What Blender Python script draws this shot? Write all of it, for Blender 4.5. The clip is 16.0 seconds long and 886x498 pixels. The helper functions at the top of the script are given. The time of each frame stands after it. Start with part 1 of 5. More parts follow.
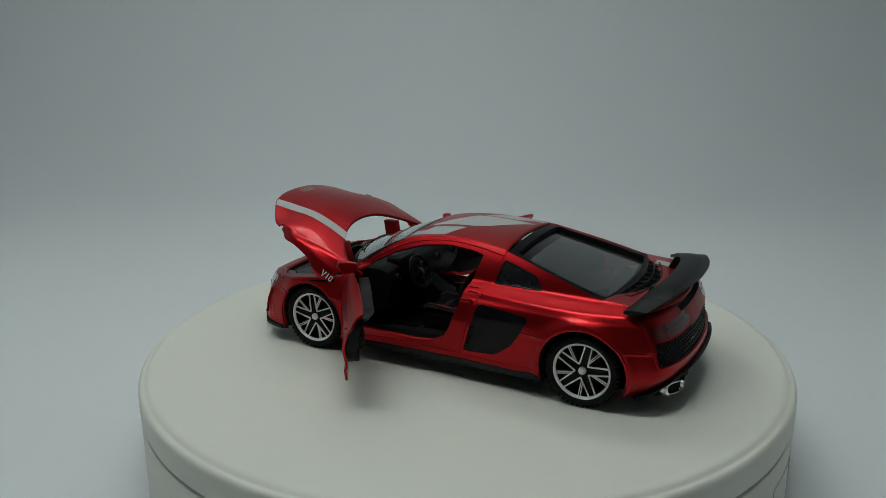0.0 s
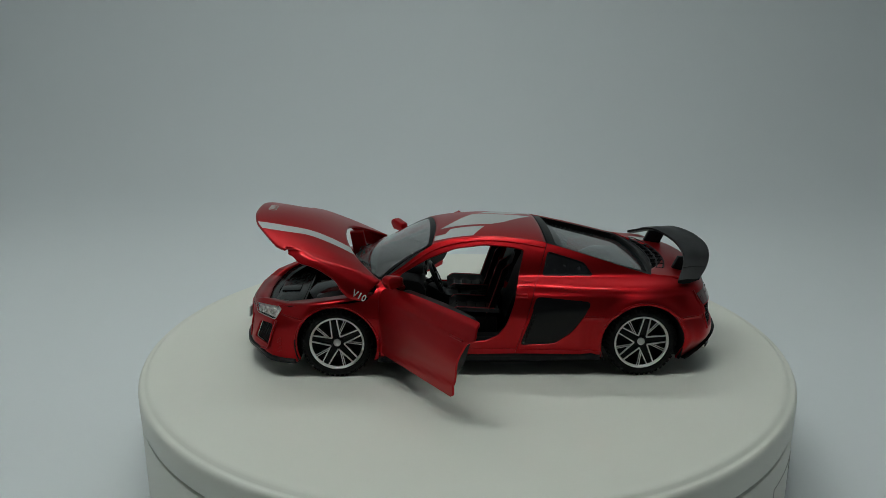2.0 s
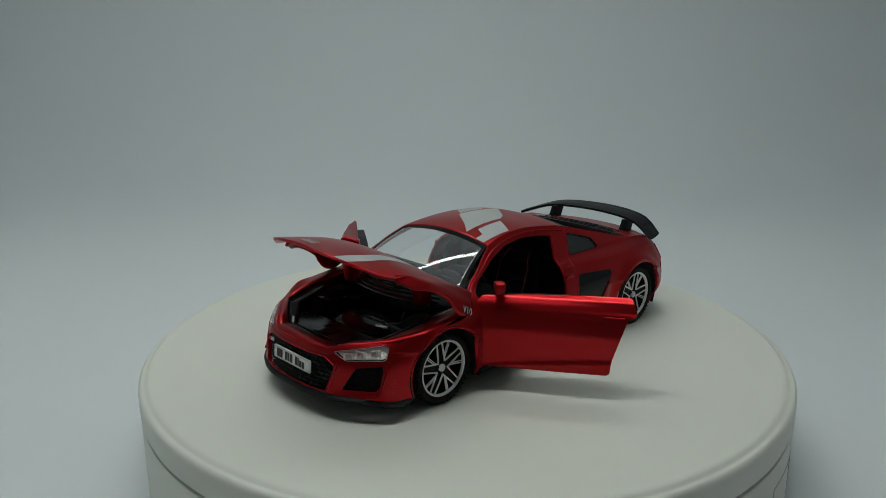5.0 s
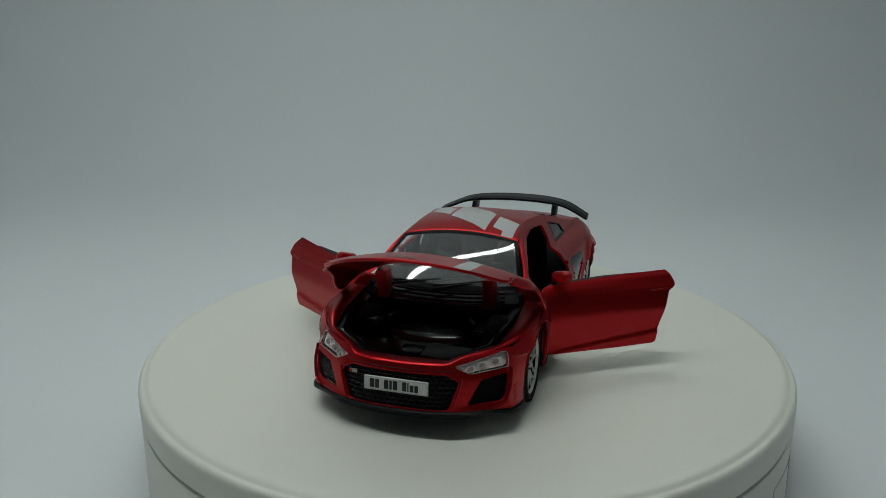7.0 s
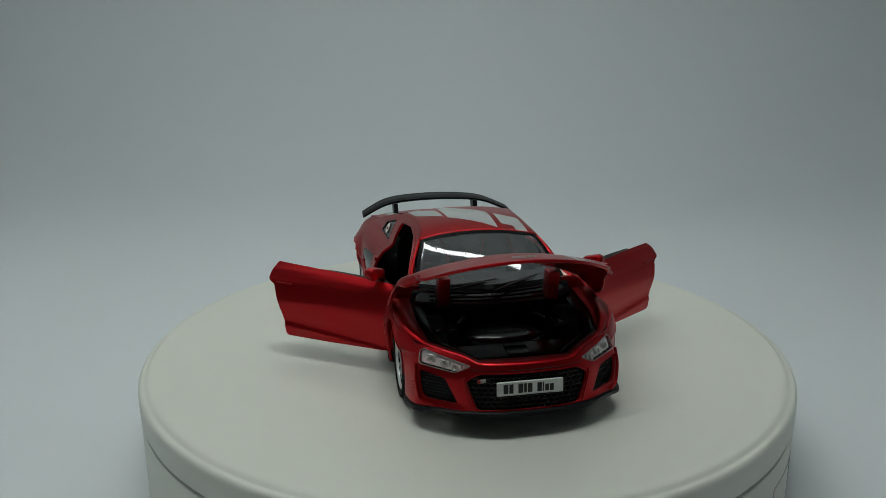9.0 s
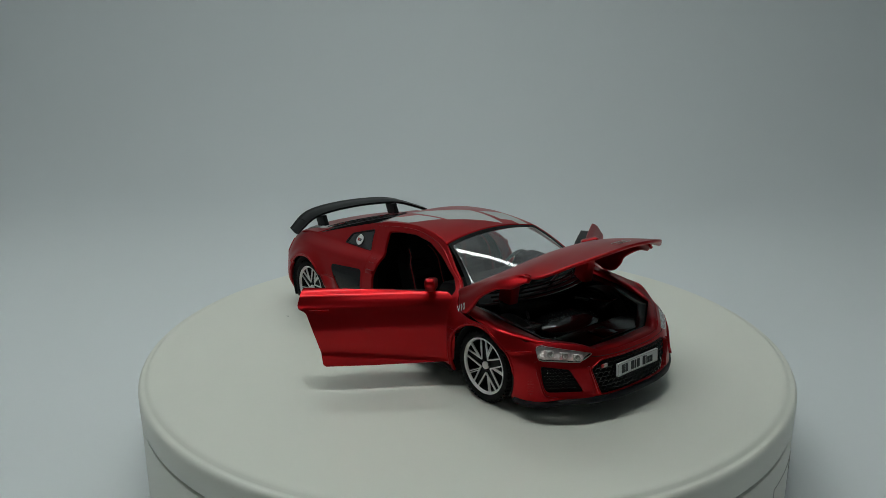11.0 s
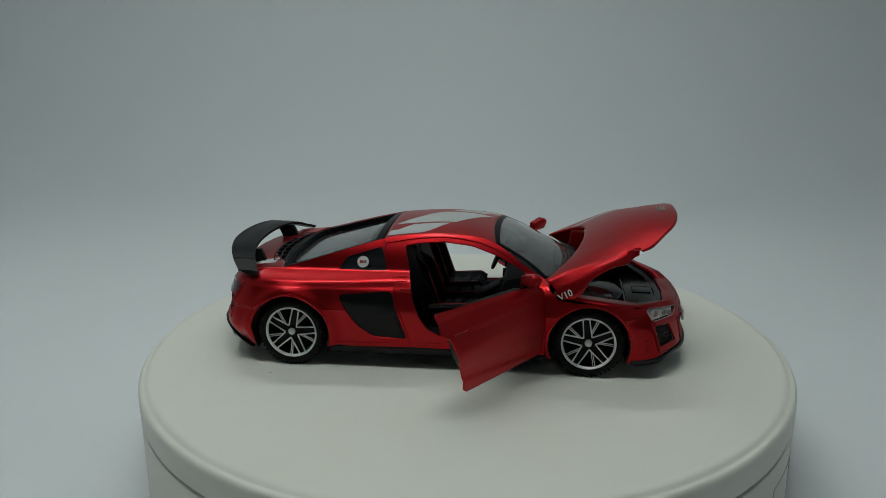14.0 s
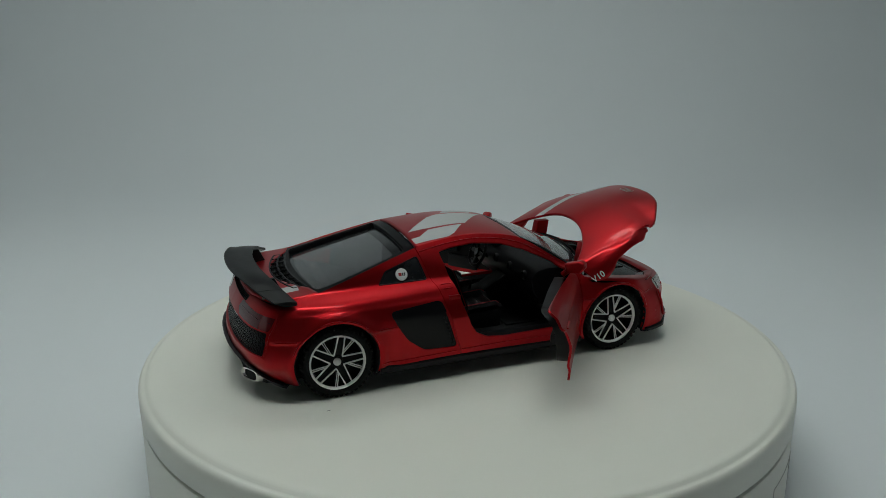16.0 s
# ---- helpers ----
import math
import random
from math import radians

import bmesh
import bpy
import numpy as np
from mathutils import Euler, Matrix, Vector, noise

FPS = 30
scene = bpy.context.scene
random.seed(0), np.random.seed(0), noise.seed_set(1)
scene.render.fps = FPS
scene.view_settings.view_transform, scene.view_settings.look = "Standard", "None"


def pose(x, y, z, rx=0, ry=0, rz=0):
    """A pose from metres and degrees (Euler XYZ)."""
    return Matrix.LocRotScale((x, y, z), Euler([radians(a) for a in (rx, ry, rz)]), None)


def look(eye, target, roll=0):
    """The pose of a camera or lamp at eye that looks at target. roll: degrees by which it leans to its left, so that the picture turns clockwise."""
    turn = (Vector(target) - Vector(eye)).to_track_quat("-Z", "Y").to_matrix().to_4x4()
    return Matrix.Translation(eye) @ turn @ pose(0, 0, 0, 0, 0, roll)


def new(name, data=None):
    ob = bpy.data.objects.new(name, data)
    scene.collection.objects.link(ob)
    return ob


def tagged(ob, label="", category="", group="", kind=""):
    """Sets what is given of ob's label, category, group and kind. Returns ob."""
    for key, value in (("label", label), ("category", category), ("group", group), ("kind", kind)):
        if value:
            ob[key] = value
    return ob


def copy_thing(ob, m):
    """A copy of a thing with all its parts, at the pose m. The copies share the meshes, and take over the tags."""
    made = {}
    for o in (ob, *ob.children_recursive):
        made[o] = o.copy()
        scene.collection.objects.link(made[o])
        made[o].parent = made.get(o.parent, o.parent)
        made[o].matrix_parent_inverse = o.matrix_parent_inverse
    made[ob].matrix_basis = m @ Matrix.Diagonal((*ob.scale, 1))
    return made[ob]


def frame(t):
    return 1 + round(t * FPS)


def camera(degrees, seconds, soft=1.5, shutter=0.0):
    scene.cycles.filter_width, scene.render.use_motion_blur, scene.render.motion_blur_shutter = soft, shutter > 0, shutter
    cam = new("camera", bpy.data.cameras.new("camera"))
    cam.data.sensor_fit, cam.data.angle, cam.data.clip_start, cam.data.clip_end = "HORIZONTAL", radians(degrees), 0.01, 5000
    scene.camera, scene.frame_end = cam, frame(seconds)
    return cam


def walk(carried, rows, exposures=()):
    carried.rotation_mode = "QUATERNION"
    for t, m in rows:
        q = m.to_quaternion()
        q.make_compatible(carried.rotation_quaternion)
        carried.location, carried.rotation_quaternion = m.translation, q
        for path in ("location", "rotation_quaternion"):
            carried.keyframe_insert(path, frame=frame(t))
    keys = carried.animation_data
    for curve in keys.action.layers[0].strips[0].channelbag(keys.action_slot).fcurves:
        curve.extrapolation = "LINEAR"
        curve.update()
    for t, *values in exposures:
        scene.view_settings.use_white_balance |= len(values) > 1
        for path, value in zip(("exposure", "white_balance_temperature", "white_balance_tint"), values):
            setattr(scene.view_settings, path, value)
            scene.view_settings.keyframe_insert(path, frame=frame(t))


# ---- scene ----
# A toy sports car on a turning display stand inside a small white photo tent.
EXPO, KELV, TINT = 0.0, 6500, 10
LEDW = 12.4
TENT = (700, 720, 620)
FRONT_Y = -420
SWEEP_R = 260
LAMPS = ((-70, 270, 640, 32), (-90, -125, 460, 64))
SOFT = 0.5
PLATE_BARS = ((-8.5, -7.0, 2.9), (-6.7, -5.4, 2.9), (-3.8, -2.3, 2.9), (-2.0, -1.2, 2.9), (-0.8, 0.6, 2.9), (2.2, 3.6, 2.9), (3.9, 4.3, 2.9), (4.7, 5.9, 2.2), (6.2, 7.4, 2.2))
LINT = ((-173.4, -25.3, 3.0, 0.3), (-171.1, -28.9, 2.0, 2.8), (-170.0, -29.9, 1.2, 1.7), (-175.9, -32.9, 1.6, 0.5), (-214.6, 62.0, 0.9, 2.7), (-178.5, 21.1, 1.3, 0.4), (-176.7, 9.2, 1.2, 2.2), (-165.1, -10.4, 2.4, 0.1), (-131.4, -36.9, 1.0, 1.0), (-135.3, -47.4, 0.8, 0.6), (164.3, 14.9, 1.9, 0.2))
cam = camera(58.51, 16.0, soft=SOFT)
EYE = Vector((0.0, -0.30467, 0.12288))
YAW, PITCH = radians(-1.701), radians(15.694)
AHEAD = Vector((math.sin(YAW) * math.cos(PITCH), math.cos(YAW) * math.cos(PITCH), -math.sin(PITCH)))
CAMERA_POSE = look(EYE, EYE + AHEAD, -0.29)
walk(cam, [(0, CAMERA_POSE), (16, CAMERA_POSE)], [(0, EXPO, KELV, TINT), (16, EXPO, KELV, TINT)])

# the turn of the stand, seconds and degrees
TURN = [(0, -205.35), (0.5, -198.22), (1, -191.1), (1.5, -184.02), (2, -176.96), (2.5, -169.92), (3, -162.87), (3.5, -155.81),
        (4, -148.71), (4.5, -141.6), (5, -134.47), (5.5, -127.33), (6, -120.17), (6.5, -113.06), (7, -105.97), (7.5, -98.89), (8, -91.82), (8.5, -84.77),
        (9, -77.69), (9.5, -70.6), (10, -63.48), (10.5, -56.37), (11, -49.26), (11.5, -42.16), (12, -35.06), (12.5, -27.96), (13, -20.85), (13.5, -13.74), (14, -6.61),
        (14.5, 0.53), (15, 7.68), (15.5, 14.85), (16, 22.03)]
CAR_X, CAR_Y = -0.006557, 0.001933
MM = 0.001
FLOOR_Z = -0.046


# ---- materials ----
def material(name, color, rough=0.5, metal=0.0, coat=0.0, spec=0.5, grain=0.0, grain_scale=400.0, bump=0.0, bump_scale=900.0,
             trans=0.0, ior=1.45, emit=0.0, vary_rough=0.0):
    m = bpy.data.materials.new(name)
    m.use_nodes = True
    nt = m.node_tree
    b = nt.nodes["Principled BSDF"]
    b.inputs["Base Color"].default_value = (*color, 1)
    b.inputs["Roughness"].default_value = rough
    b.inputs["Metallic"].default_value = metal
    b.inputs["Coat Weight"].default_value = coat
    b.inputs["Coat Roughness"].default_value = 0.08
    b.inputs["Specular IOR Level"].default_value = spec
    b.inputs["Transmission Weight"].default_value = trans
    b.inputs["IOR"].default_value = ior
    if emit:
        b.inputs["Emission Color"].default_value = (*color, 1)
        b.inputs["Emission Strength"].default_value = emit
    co = nt.nodes.new("ShaderNodeTexCoord")
    if grain or vary_rough:
        big = nt.nodes.new("ShaderNodeTexNoise")
        big.inputs["Scale"].default_value = grain_scale
        big.inputs["Detail"].default_value = 5
        nt.links.new(co.outputs["Object"], big.inputs["Vector"])
        if grain:
            mix = nt.nodes.new("ShaderNodeMix")
            mix.data_type = "RGBA"
            mix.inputs["A"].default_value = (*[c * (1 - grain) for c in color], 1)
            mix.inputs["B"].default_value = (*[min(1, c * (1 + grain)) for c in color], 1)
            nt.links.new(big.outputs["Fac"], mix.inputs["Factor"])
            nt.links.new(mix.outputs["Result"], b.inputs["Base Color"])
        if vary_rough:
            mr = nt.nodes.new("ShaderNodeMapRange")
            mr.inputs["To Min"].default_value = max(0.02, rough - vary_rough)
            mr.inputs["To Max"].default_value = min(1, rough + vary_rough)
            nt.links.new(big.outputs["Fac"], mr.inputs["Value"])
            nt.links.new(mr.outputs["Result"], b.inputs["Roughness"])
    if bump:
        fine = nt.nodes.new("ShaderNodeTexNoise")
        fine.inputs["Scale"].default_value = bump_scale
        fine.inputs["Detail"].default_value = 4
        nt.links.new(co.outputs["Object"], fine.inputs["Vector"])
        bp = nt.nodes.new("ShaderNodeBump")
        bp.inputs["Strength"].default_value = bump
        bp.inputs["Distance"].default_value = 0.0002
        nt.links.new(fine.outputs["Fac"], bp.inputs["Height"])
        nt.links.new(bp.outputs["Normal"], b.inputs["Normal"])
    return m


RED = material("candy red metallic paint", (0.40, 0.006, 0.0095), 0.345, 0.88, coat=0.2, grain=0.05, grain_scale=900, vary_rough=0.02)
BLACK_GLOSS = material("gloss black plastic", (0.0066, 0.0066, 0.0077), 0.16, grain=0.1, vary_rough=0.05)
BLACK = material("satin black plastic", (0.0077, 0.0077, 0.0088), 0.42, grain=0.15, bump=0.06, vary_rough=0.06, spec=0.22)
BLACK_MATT = material("matt black plastic", (0.0055, 0.0055, 0.0060), 0.65, grain=0.2, bump=0.1, spec=0.22)
CARBON = material("charcoal spoiler plastic", (0.0072, 0.0075, 0.0082), 0.36, grain=0.1, bump=0.05, vary_rough=0.05, spec=0.14)
BAY = material("black bay plastic", (0.0045, 0.0045, 0.005), 0.2, grain=0.15, vary_rough=0.05, spec=0.35)
FRAME = material("dark frame plastic", (0.003, 0.003, 0.0034), 0.34, grain=0.15, vary_rough=0.05, spec=0.07)
DASH = material("black dashboard plastic", (0.0042, 0.0042, 0.0048), 0.5, grain=0.2, bump=0.12, spec=0.09)
BLADE = material("gloss black blade", (0.006, 0.006, 0.007), 0.14, grain=0.1, vary_rough=0.04, spec=0.22)
DOOR_CARD = material("dark grey door lining", (0.006, 0.006, 0.0066), 0.4, spec=0.14, grain=0.15, bump=0.1)
SEAT = material("black seat plastic", (0.0072, 0.0066, 0.0077), 0.5, grain=0.2, bump=0.15, spec=0.16)
PIPING = material("dark red piping", (0.26, 0.016, 0.02), 0.5, grain=0.1)
RUBBER = material("black tyre rubber", (0.0055, 0.0055, 0.0055), 0.7, grain=0.25, bump=0.2, spec=0.25)
RIM_BLACK = material("black wheel plastic", (0.0045, 0.0045, 0.005), 0.45, grain=0.1, spec=0.25)
SILVER = material("machined silver", (0.88, 0.87, 0.86), 0.38, 0.2, grain=0.06, bump=0.03)
CHROME = material("chrome plating", (0.75, 0.74, 0.72), 0.12, 1.0, grain=0.03)
DECAL = material("silver print", (0.43, 0.44, 0.435), 0.5, 0.1, grain=0.05)
WHITE_PRINT = material("white print", (0.72, 0.72, 0.70), 0.45, grain=0.03)
GREY_PRINT = material("pale grey print", (0.45, 0.43, 0.40), 0.4, 0.3, grain=0.05)
INK = material("black ink", (0.02, 0.02, 0.02), 0.5, grain=0.1)
RED_PRINT = material("red print", (0.45, 0.02, 0.02), 0.4, grain=0.05)
GLASS = material("clear windscreen plastic", (0.94, 0.95, 0.96), 0.03, trans=0.97, ior=1.56)
DARK_GLASS = material("dark tinted plastic", (0.015, 0.016, 0.018), 0.07, coat=0.3, grain=0.1)
SMOKED = material("smoked clear plastic", (0.50, 0.51, 0.52), 0.03, trans=0.95, ior=1.03, coat=1.0)
HOUSING = material("pale lamp housing plastic", (0.76, 0.70, 0.685), 0.4, grain=0.1)
LENS = material("clear lamp plastic", (0.95, 0.95, 0.95), 0.05, trans=0.98, ior=1.22)
TAIL_RED = material("dark red lamp plastic", (0.075, 0.003, 0.005), 0.16, coat=0.5, grain=0.1)
CREAM = material("cream white stand plastic", (0.75, 0.75, 0.675), 0.36, grain=0.015, grain_scale=60, bump=0.015, bump_scale=700, vary_rough=0.04)
HATCH = material("shaded cream plastic", (0.42, 0.41, 0.37), 0.5, grain=0.05)
LINT_GREY = material("grey fibre", (0.16, 0.17, 0.17), 0.8, grain=0.2)
SEAM = material("dark gap", (0.02, 0.02, 0.02), 0.8, grain=0.1)
PAPER = material("white tent fabric", (0.715, 0.745, 0.755), 0.8, grain=0.012, grain_scale=9, bump=0.02, bump_scale=300)
# grey of the unseen room surfaces, toned for the car's reflections
ROOM = material("unseen room grey", (0.36, 0.36, 0.36), 0.85, grain=0.05, grain_scale=4)
LED = material("white led diffuser", (0.925, 1.0, 0.975), 0.5, emit=LEDW)


# ---- building helpers ----
def shell_of(name, geo, thick):
    """A skin with its true normals, given some thickness and a softly turned edge."""
    vs, fs, ns = geo
    n = len(vs)
    V3, N3 = [Vector(v) for v in vs], [Vector(v) for v in ns]
    verts, faces, loops = list(vs), list(fs), [N3[i] for f in fs for i in f]
    if thick:
        verts += [tuple(V3[i] - N3[i] * thick) for i in range(n)]
        faces += [tuple(i + n for i in reversed(f)) for f in fs]
        loops += [-N3[i] for f in fs for i in reversed(f)]
        seen = {}
        for f in fs:
            for i in range(len(f)):
                e = (f[i], f[(i + 1) % len(f)])
                seen[frozenset(e)] = None if frozenset(e) in seen else e
        for e in seen.values():
            if e:
                p, q = e
                k = len(verts)
                verts += [verts[q], verts[p], verts[p + n], verts[q + n]]
                faces.append((k, k + 1, k + 2, k + 3))
                side = (V3[p] - V3[q]).cross(N3[p] + N3[q])
                side = -side.normalized() if side.length > 1e-9 else N3[p]
                m = (Vector(verts[k + 1]) - Vector(verts[k])).cross(Vector(verts[k + 2]) - Vector(verts[k + 1]))
                m = m.normalized() if m.length > 1e-9 else side
                loops += [(m + N3[q] * 1.0).normalized(), (m + N3[p] * 1.0).normalized(), m, m]
    me = bpy.data.meshes.new(name)
    me.from_pydata([(v[0] * MM, v[1] * MM, v[2] * MM) for v in verts], [], faces)
    me.polygons.foreach_set("use_smooth", [True] * len(me.polygons))
    me.update()
    me.normals_split_custom_set([tuple(v) for v in loops])
    return me


def mesh_of(name, verts, faces, smooth=35):
    me = bpy.data.meshes.new(name)
    me.from_pydata([(v[0] * MM, v[1] * MM, v[2] * MM) for v in verts], [], [tuple(f) for f in faces])
    me.validate()
    if smooth:
        me.polygons.foreach_set("use_smooth", [True] * len(me.polygons))
        me.set_sharp_from_angle(angle=radians(smooth))
    me.update()
    return me


def part(name, geo, mat, parent=None, label="", smooth=35, thick=0.0):
    """Link a mesh given as (verts in millimetres, faces) under its thing or part."""
    exact = len(geo) == 3
    ob = new(name, shell_of(name, geo, thick) if exact else mesh_of(name, geo[0], geo[1], smooth))
    ob.data.materials.append(mat)
    if parent:
        ob.parent = parent
    if label:
        ob["label"] = label
    if thick and not exact:
        so = ob.modifiers.new("thickness", "SOLIDIFY")
        so.thickness, so.offset = thick * MM, -1
    return ob


def mirrored(geo):
    flip = lambda vs: [(v[0], -v[1], v[2]) for v in vs]
    return (flip(geo[0]), [tuple(reversed(f)) for f in geo[1]], *[flip(n) for n in geo[2:]])


def moved(geo, m):
    turn = m.to_3x3()
    return ([tuple(m @ Vector(v)) for v in geo[0]], geo[1], *[[tuple(turn @ Vector(v)) for v in n] for n in geo[2:]])


def joined(*geos):
    vs, fs = [], []
    for g in geos:
        k = len(vs)
        vs += list(g[0])
        fs += [tuple(i + k for i in f) for f in g[1]]
    return vs, fs


def from_bm(bm):
    bm.verts.index_update()
    geo = [tuple(v.co) for v in bm.verts], [tuple(v.index for v in f.verts) for f in bm.faces]
    bm.free()
    return geo


def box(c, s, bevel=0.3, rot=(0, 0, 0), seg=2, taper=1.0):
    bm = bmesh.new()
    bmesh.ops.create_cube(bm, size=1)
    for v in bm.verts:
        k = taper if v.co.z > 0 else 1
        v.co = Vector((v.co.x * s[0] * k, v.co.y * s[1] * k, v.co.z * s[2]))
    if bevel:
        bmesh.ops.bevel(bm, geom=bm.edges[:], offset=bevel, segments=seg, affect="EDGES", profile=0.6)
    return moved(from_bm(bm), pose(*c, *rot))


def cr(pts, n=8):
    """A smooth line through the points, n steps between two of them."""
    p = [np.array(q, float) for q in pts]
    p = [2 * p[0] - p[1]] + p + [2 * p[-1] - p[-2]]
    out = []
    for i in range(1, len(p) - 2):
        for k in range(n):
            t = k / n
            out.append(0.5 * (2 * p[i] + (p[i + 1] - p[i - 1]) * t + (2 * p[i - 1] - 5 * p[i] + 4 * p[i + 1] - p[i + 2]) * t * t
                              + (3 * p[i] - p[i - 1] - 3 * p[i + 1] + p[i + 2]) * t ** 3))
    return out + [p[-2]]


def table(xs, ys):
    """A smooth function through a few values."""
    c = cr(list(zip(xs, ys)), 12)
    a = np.array([q[0] for q in c]), np.array([q[1] for q in c])
    o = np.argsort(a[0])
    return lambda x: float(np.interp(x, a[0][o], a[1][o]))


def step(a, b, x):
    t = min(1, max(0, (x - a) / (b - a)))
    return t * t * (3 - 2 * t)


def grid(fn, nu, nv, flip=False):
    vs = [tuple(fn(i / nu, j / nv)) for i in range(nu + 1) for j in range(nv + 1)]
    fs = []
    for i in range(nu):
        for j in range(nv):
            a = i * (nv + 1) + j
            f = (a, a + 1, a + nv + 2, a + nv + 1)
            fs.append(f[::-1] if flip else f)
    return vs, fs


def tube(pts, r, n=10, flat=1.0, closed=False):
    """A round or flattened rod along a line of points."""
    P = [Vector(p) for p in pts]
    vs, fs = [], []
    m = len(P)
    up = Vector((0, 0, 1))
    for i, p in enumerate(P):
        t = (P[(i + 1) % m] - P[i - 1]) if closed else (P[min(i + 1, m - 1)] - P[max(i - 1, 0)])
        t.normalize()
        a = t.cross(up)
        a = Vector((0, 1, 0)) if a.length < 1e-3 else a.normalized()
        b = a.cross(t).normalized()
        for k in range(n):
            w = 2 * math.pi * k / n
            vs.append(tuple(p + a * (math.cos(w) * r) + b * (math.sin(w) * r * flat)))
    for i in range(m if closed else m - 1):
        for k in range(n):
            a, b = i * n + k, i * n + (k + 1) % n
            c, d = ((i + 1) % m) * n + (k + 1) % n, ((i + 1) % m) * n + k
            fs.append((a, b, c, d))
    if not closed:
        fs += [tuple(range(n))[::-1], tuple(range((m - 1) * n, m * n))]
    return vs, fs


def prism(outline, lo, hi, axis="z", bevel=0.25):
    """A plate with a given outline and thickness along an axis: outline in (x, y) for z, (x, z) for y, (y, z) for x."""
    bm = bmesh.new()
    place = {"z": lambda a, b, h: (a, b, h), "y": lambda a, b, h: (a, h, b), "x": lambda a, b, h: (h, a, b)}[axis]
    low = [bm.verts.new(place(a, b, lo)) for a, b in outline]
    high = [bm.verts.new(place(a, b, hi)) for a, b in outline]
    n = len(outline)
    bm.faces.new(low)
    bm.faces.new(high)
    for i in range(n):
        bm.faces.new((low[i], low[(i + 1) % n], high[(i + 1) % n], high[i]))
    bmesh.ops.recalc_face_normals(bm, faces=bm.faces[:])
    if bevel:
        rim = [e for e in bm.edges if (e.verts[0] in low) == (e.verts[1] in low)]
        bmesh.ops.bevel(bm, geom=rim, offset=bevel, segments=2, affect="EDGES", profile=0.6)
    return from_bm(bm)


def lathe(profile, n=48, axis="y"):
    """profile: (radius, height) pairs turned about an axis."""
    vs, fs = [], []
    m = len(profile)
    for k in range(n):
        w = 2 * math.pi * k / n
        for r, h in profile:
            a, b = r * math.cos(w), r * math.sin(w)
            vs.append((a, h, b) if axis == "y" else (a, b, h) if axis == "z" else (h, a, b))
    for k in range(n):
        for j in range(m - 1):
            f = (k * m + j, k * m + j + 1, ((k + 1) % n) * m + j + 1, ((k + 1) % n) * m + j)
            fs.append(f if axis != "y" else f[::-1])
    return vs, fs


def inside(p, poly):
    x, y = p
    hit = False
    for (x1, y1), (x2, y2) in zip(poly, poly[1:] + poly[:1]):
        if (y1 > y) != (y2 > y) and x < (x2 - x1) * (y - y1) / (y2 - y1) + x1:
            hit = not hit
    return hit


def within(P, outline, holes):
    """Which of many points lie in the outline and in no hole."""
    def hit(poly):
        e = np.array(poly)
        g = np.roll(e, -1, axis=0)
        out = np.zeros(len(P), bool)
        for (x1, y1), (x2, y2) in zip(e, g):
            if y1 != y2:
                out ^= ((y1 > P[:, 1]) != (y2 > P[:, 1])) & (P[:, 0] < (x2 - x1) * (P[:, 1] - y1) / (y2 - y1) + x1)
        return out
    ok = hit(outline)
    for h in holes:
        ok &= ~hit(h)
    return ok


def gaps(P, poly):
    """How far many points lie from an outline."""
    best = np.full(len(P), 1e9)
    for (x1, y1), (x2, y2) in zip(poly, poly[1:] + poly[:1]):
        dx, dy = x2 - x1, y2 - y1
        t = np.clip(((P[:, 0] - x1) * dx + (P[:, 1] - y1) * dy) / (dx * dx + dy * dy + 1e-12), 0, 1)
        best = np.minimum(best, np.hypot(P[:, 0] - x1 - t * dx, P[:, 1] - y1 - t * dy))
    return best


def dense(poly, d):
    out = []
    for (x1, y1), (x2, y2) in zip(poly, poly[1:] + poly[:1]):
        n = max(1, round(math.hypot(x2 - x1, y2 - y1) / d))
        out += [(x1 + (x2 - x1) * k / n, y1 + (y2 - y1) * k / n) for k in range(n)]
    return out


def rounded(poly, r, n=4):
    """Round the corners of an outline."""
    out = []
    m = len(poly)
    for i in range(m):
        a, b, c = (Vector(poly[i - 1]), Vector(poly[i]), Vector(poly[(i + 1) % m]))
        k = min(r, (a - b).length * 0.45, (c - b).length * 0.45)
        p, q = b + (a - b).normalized() * k, b + (c - b).normalized() * k
        for j in range(n + 1):
            t = j / n
            out.append(tuple(p * (1 - t) ** 2 + b * 2 * t * (1 - t) + q * t * t))
    return out


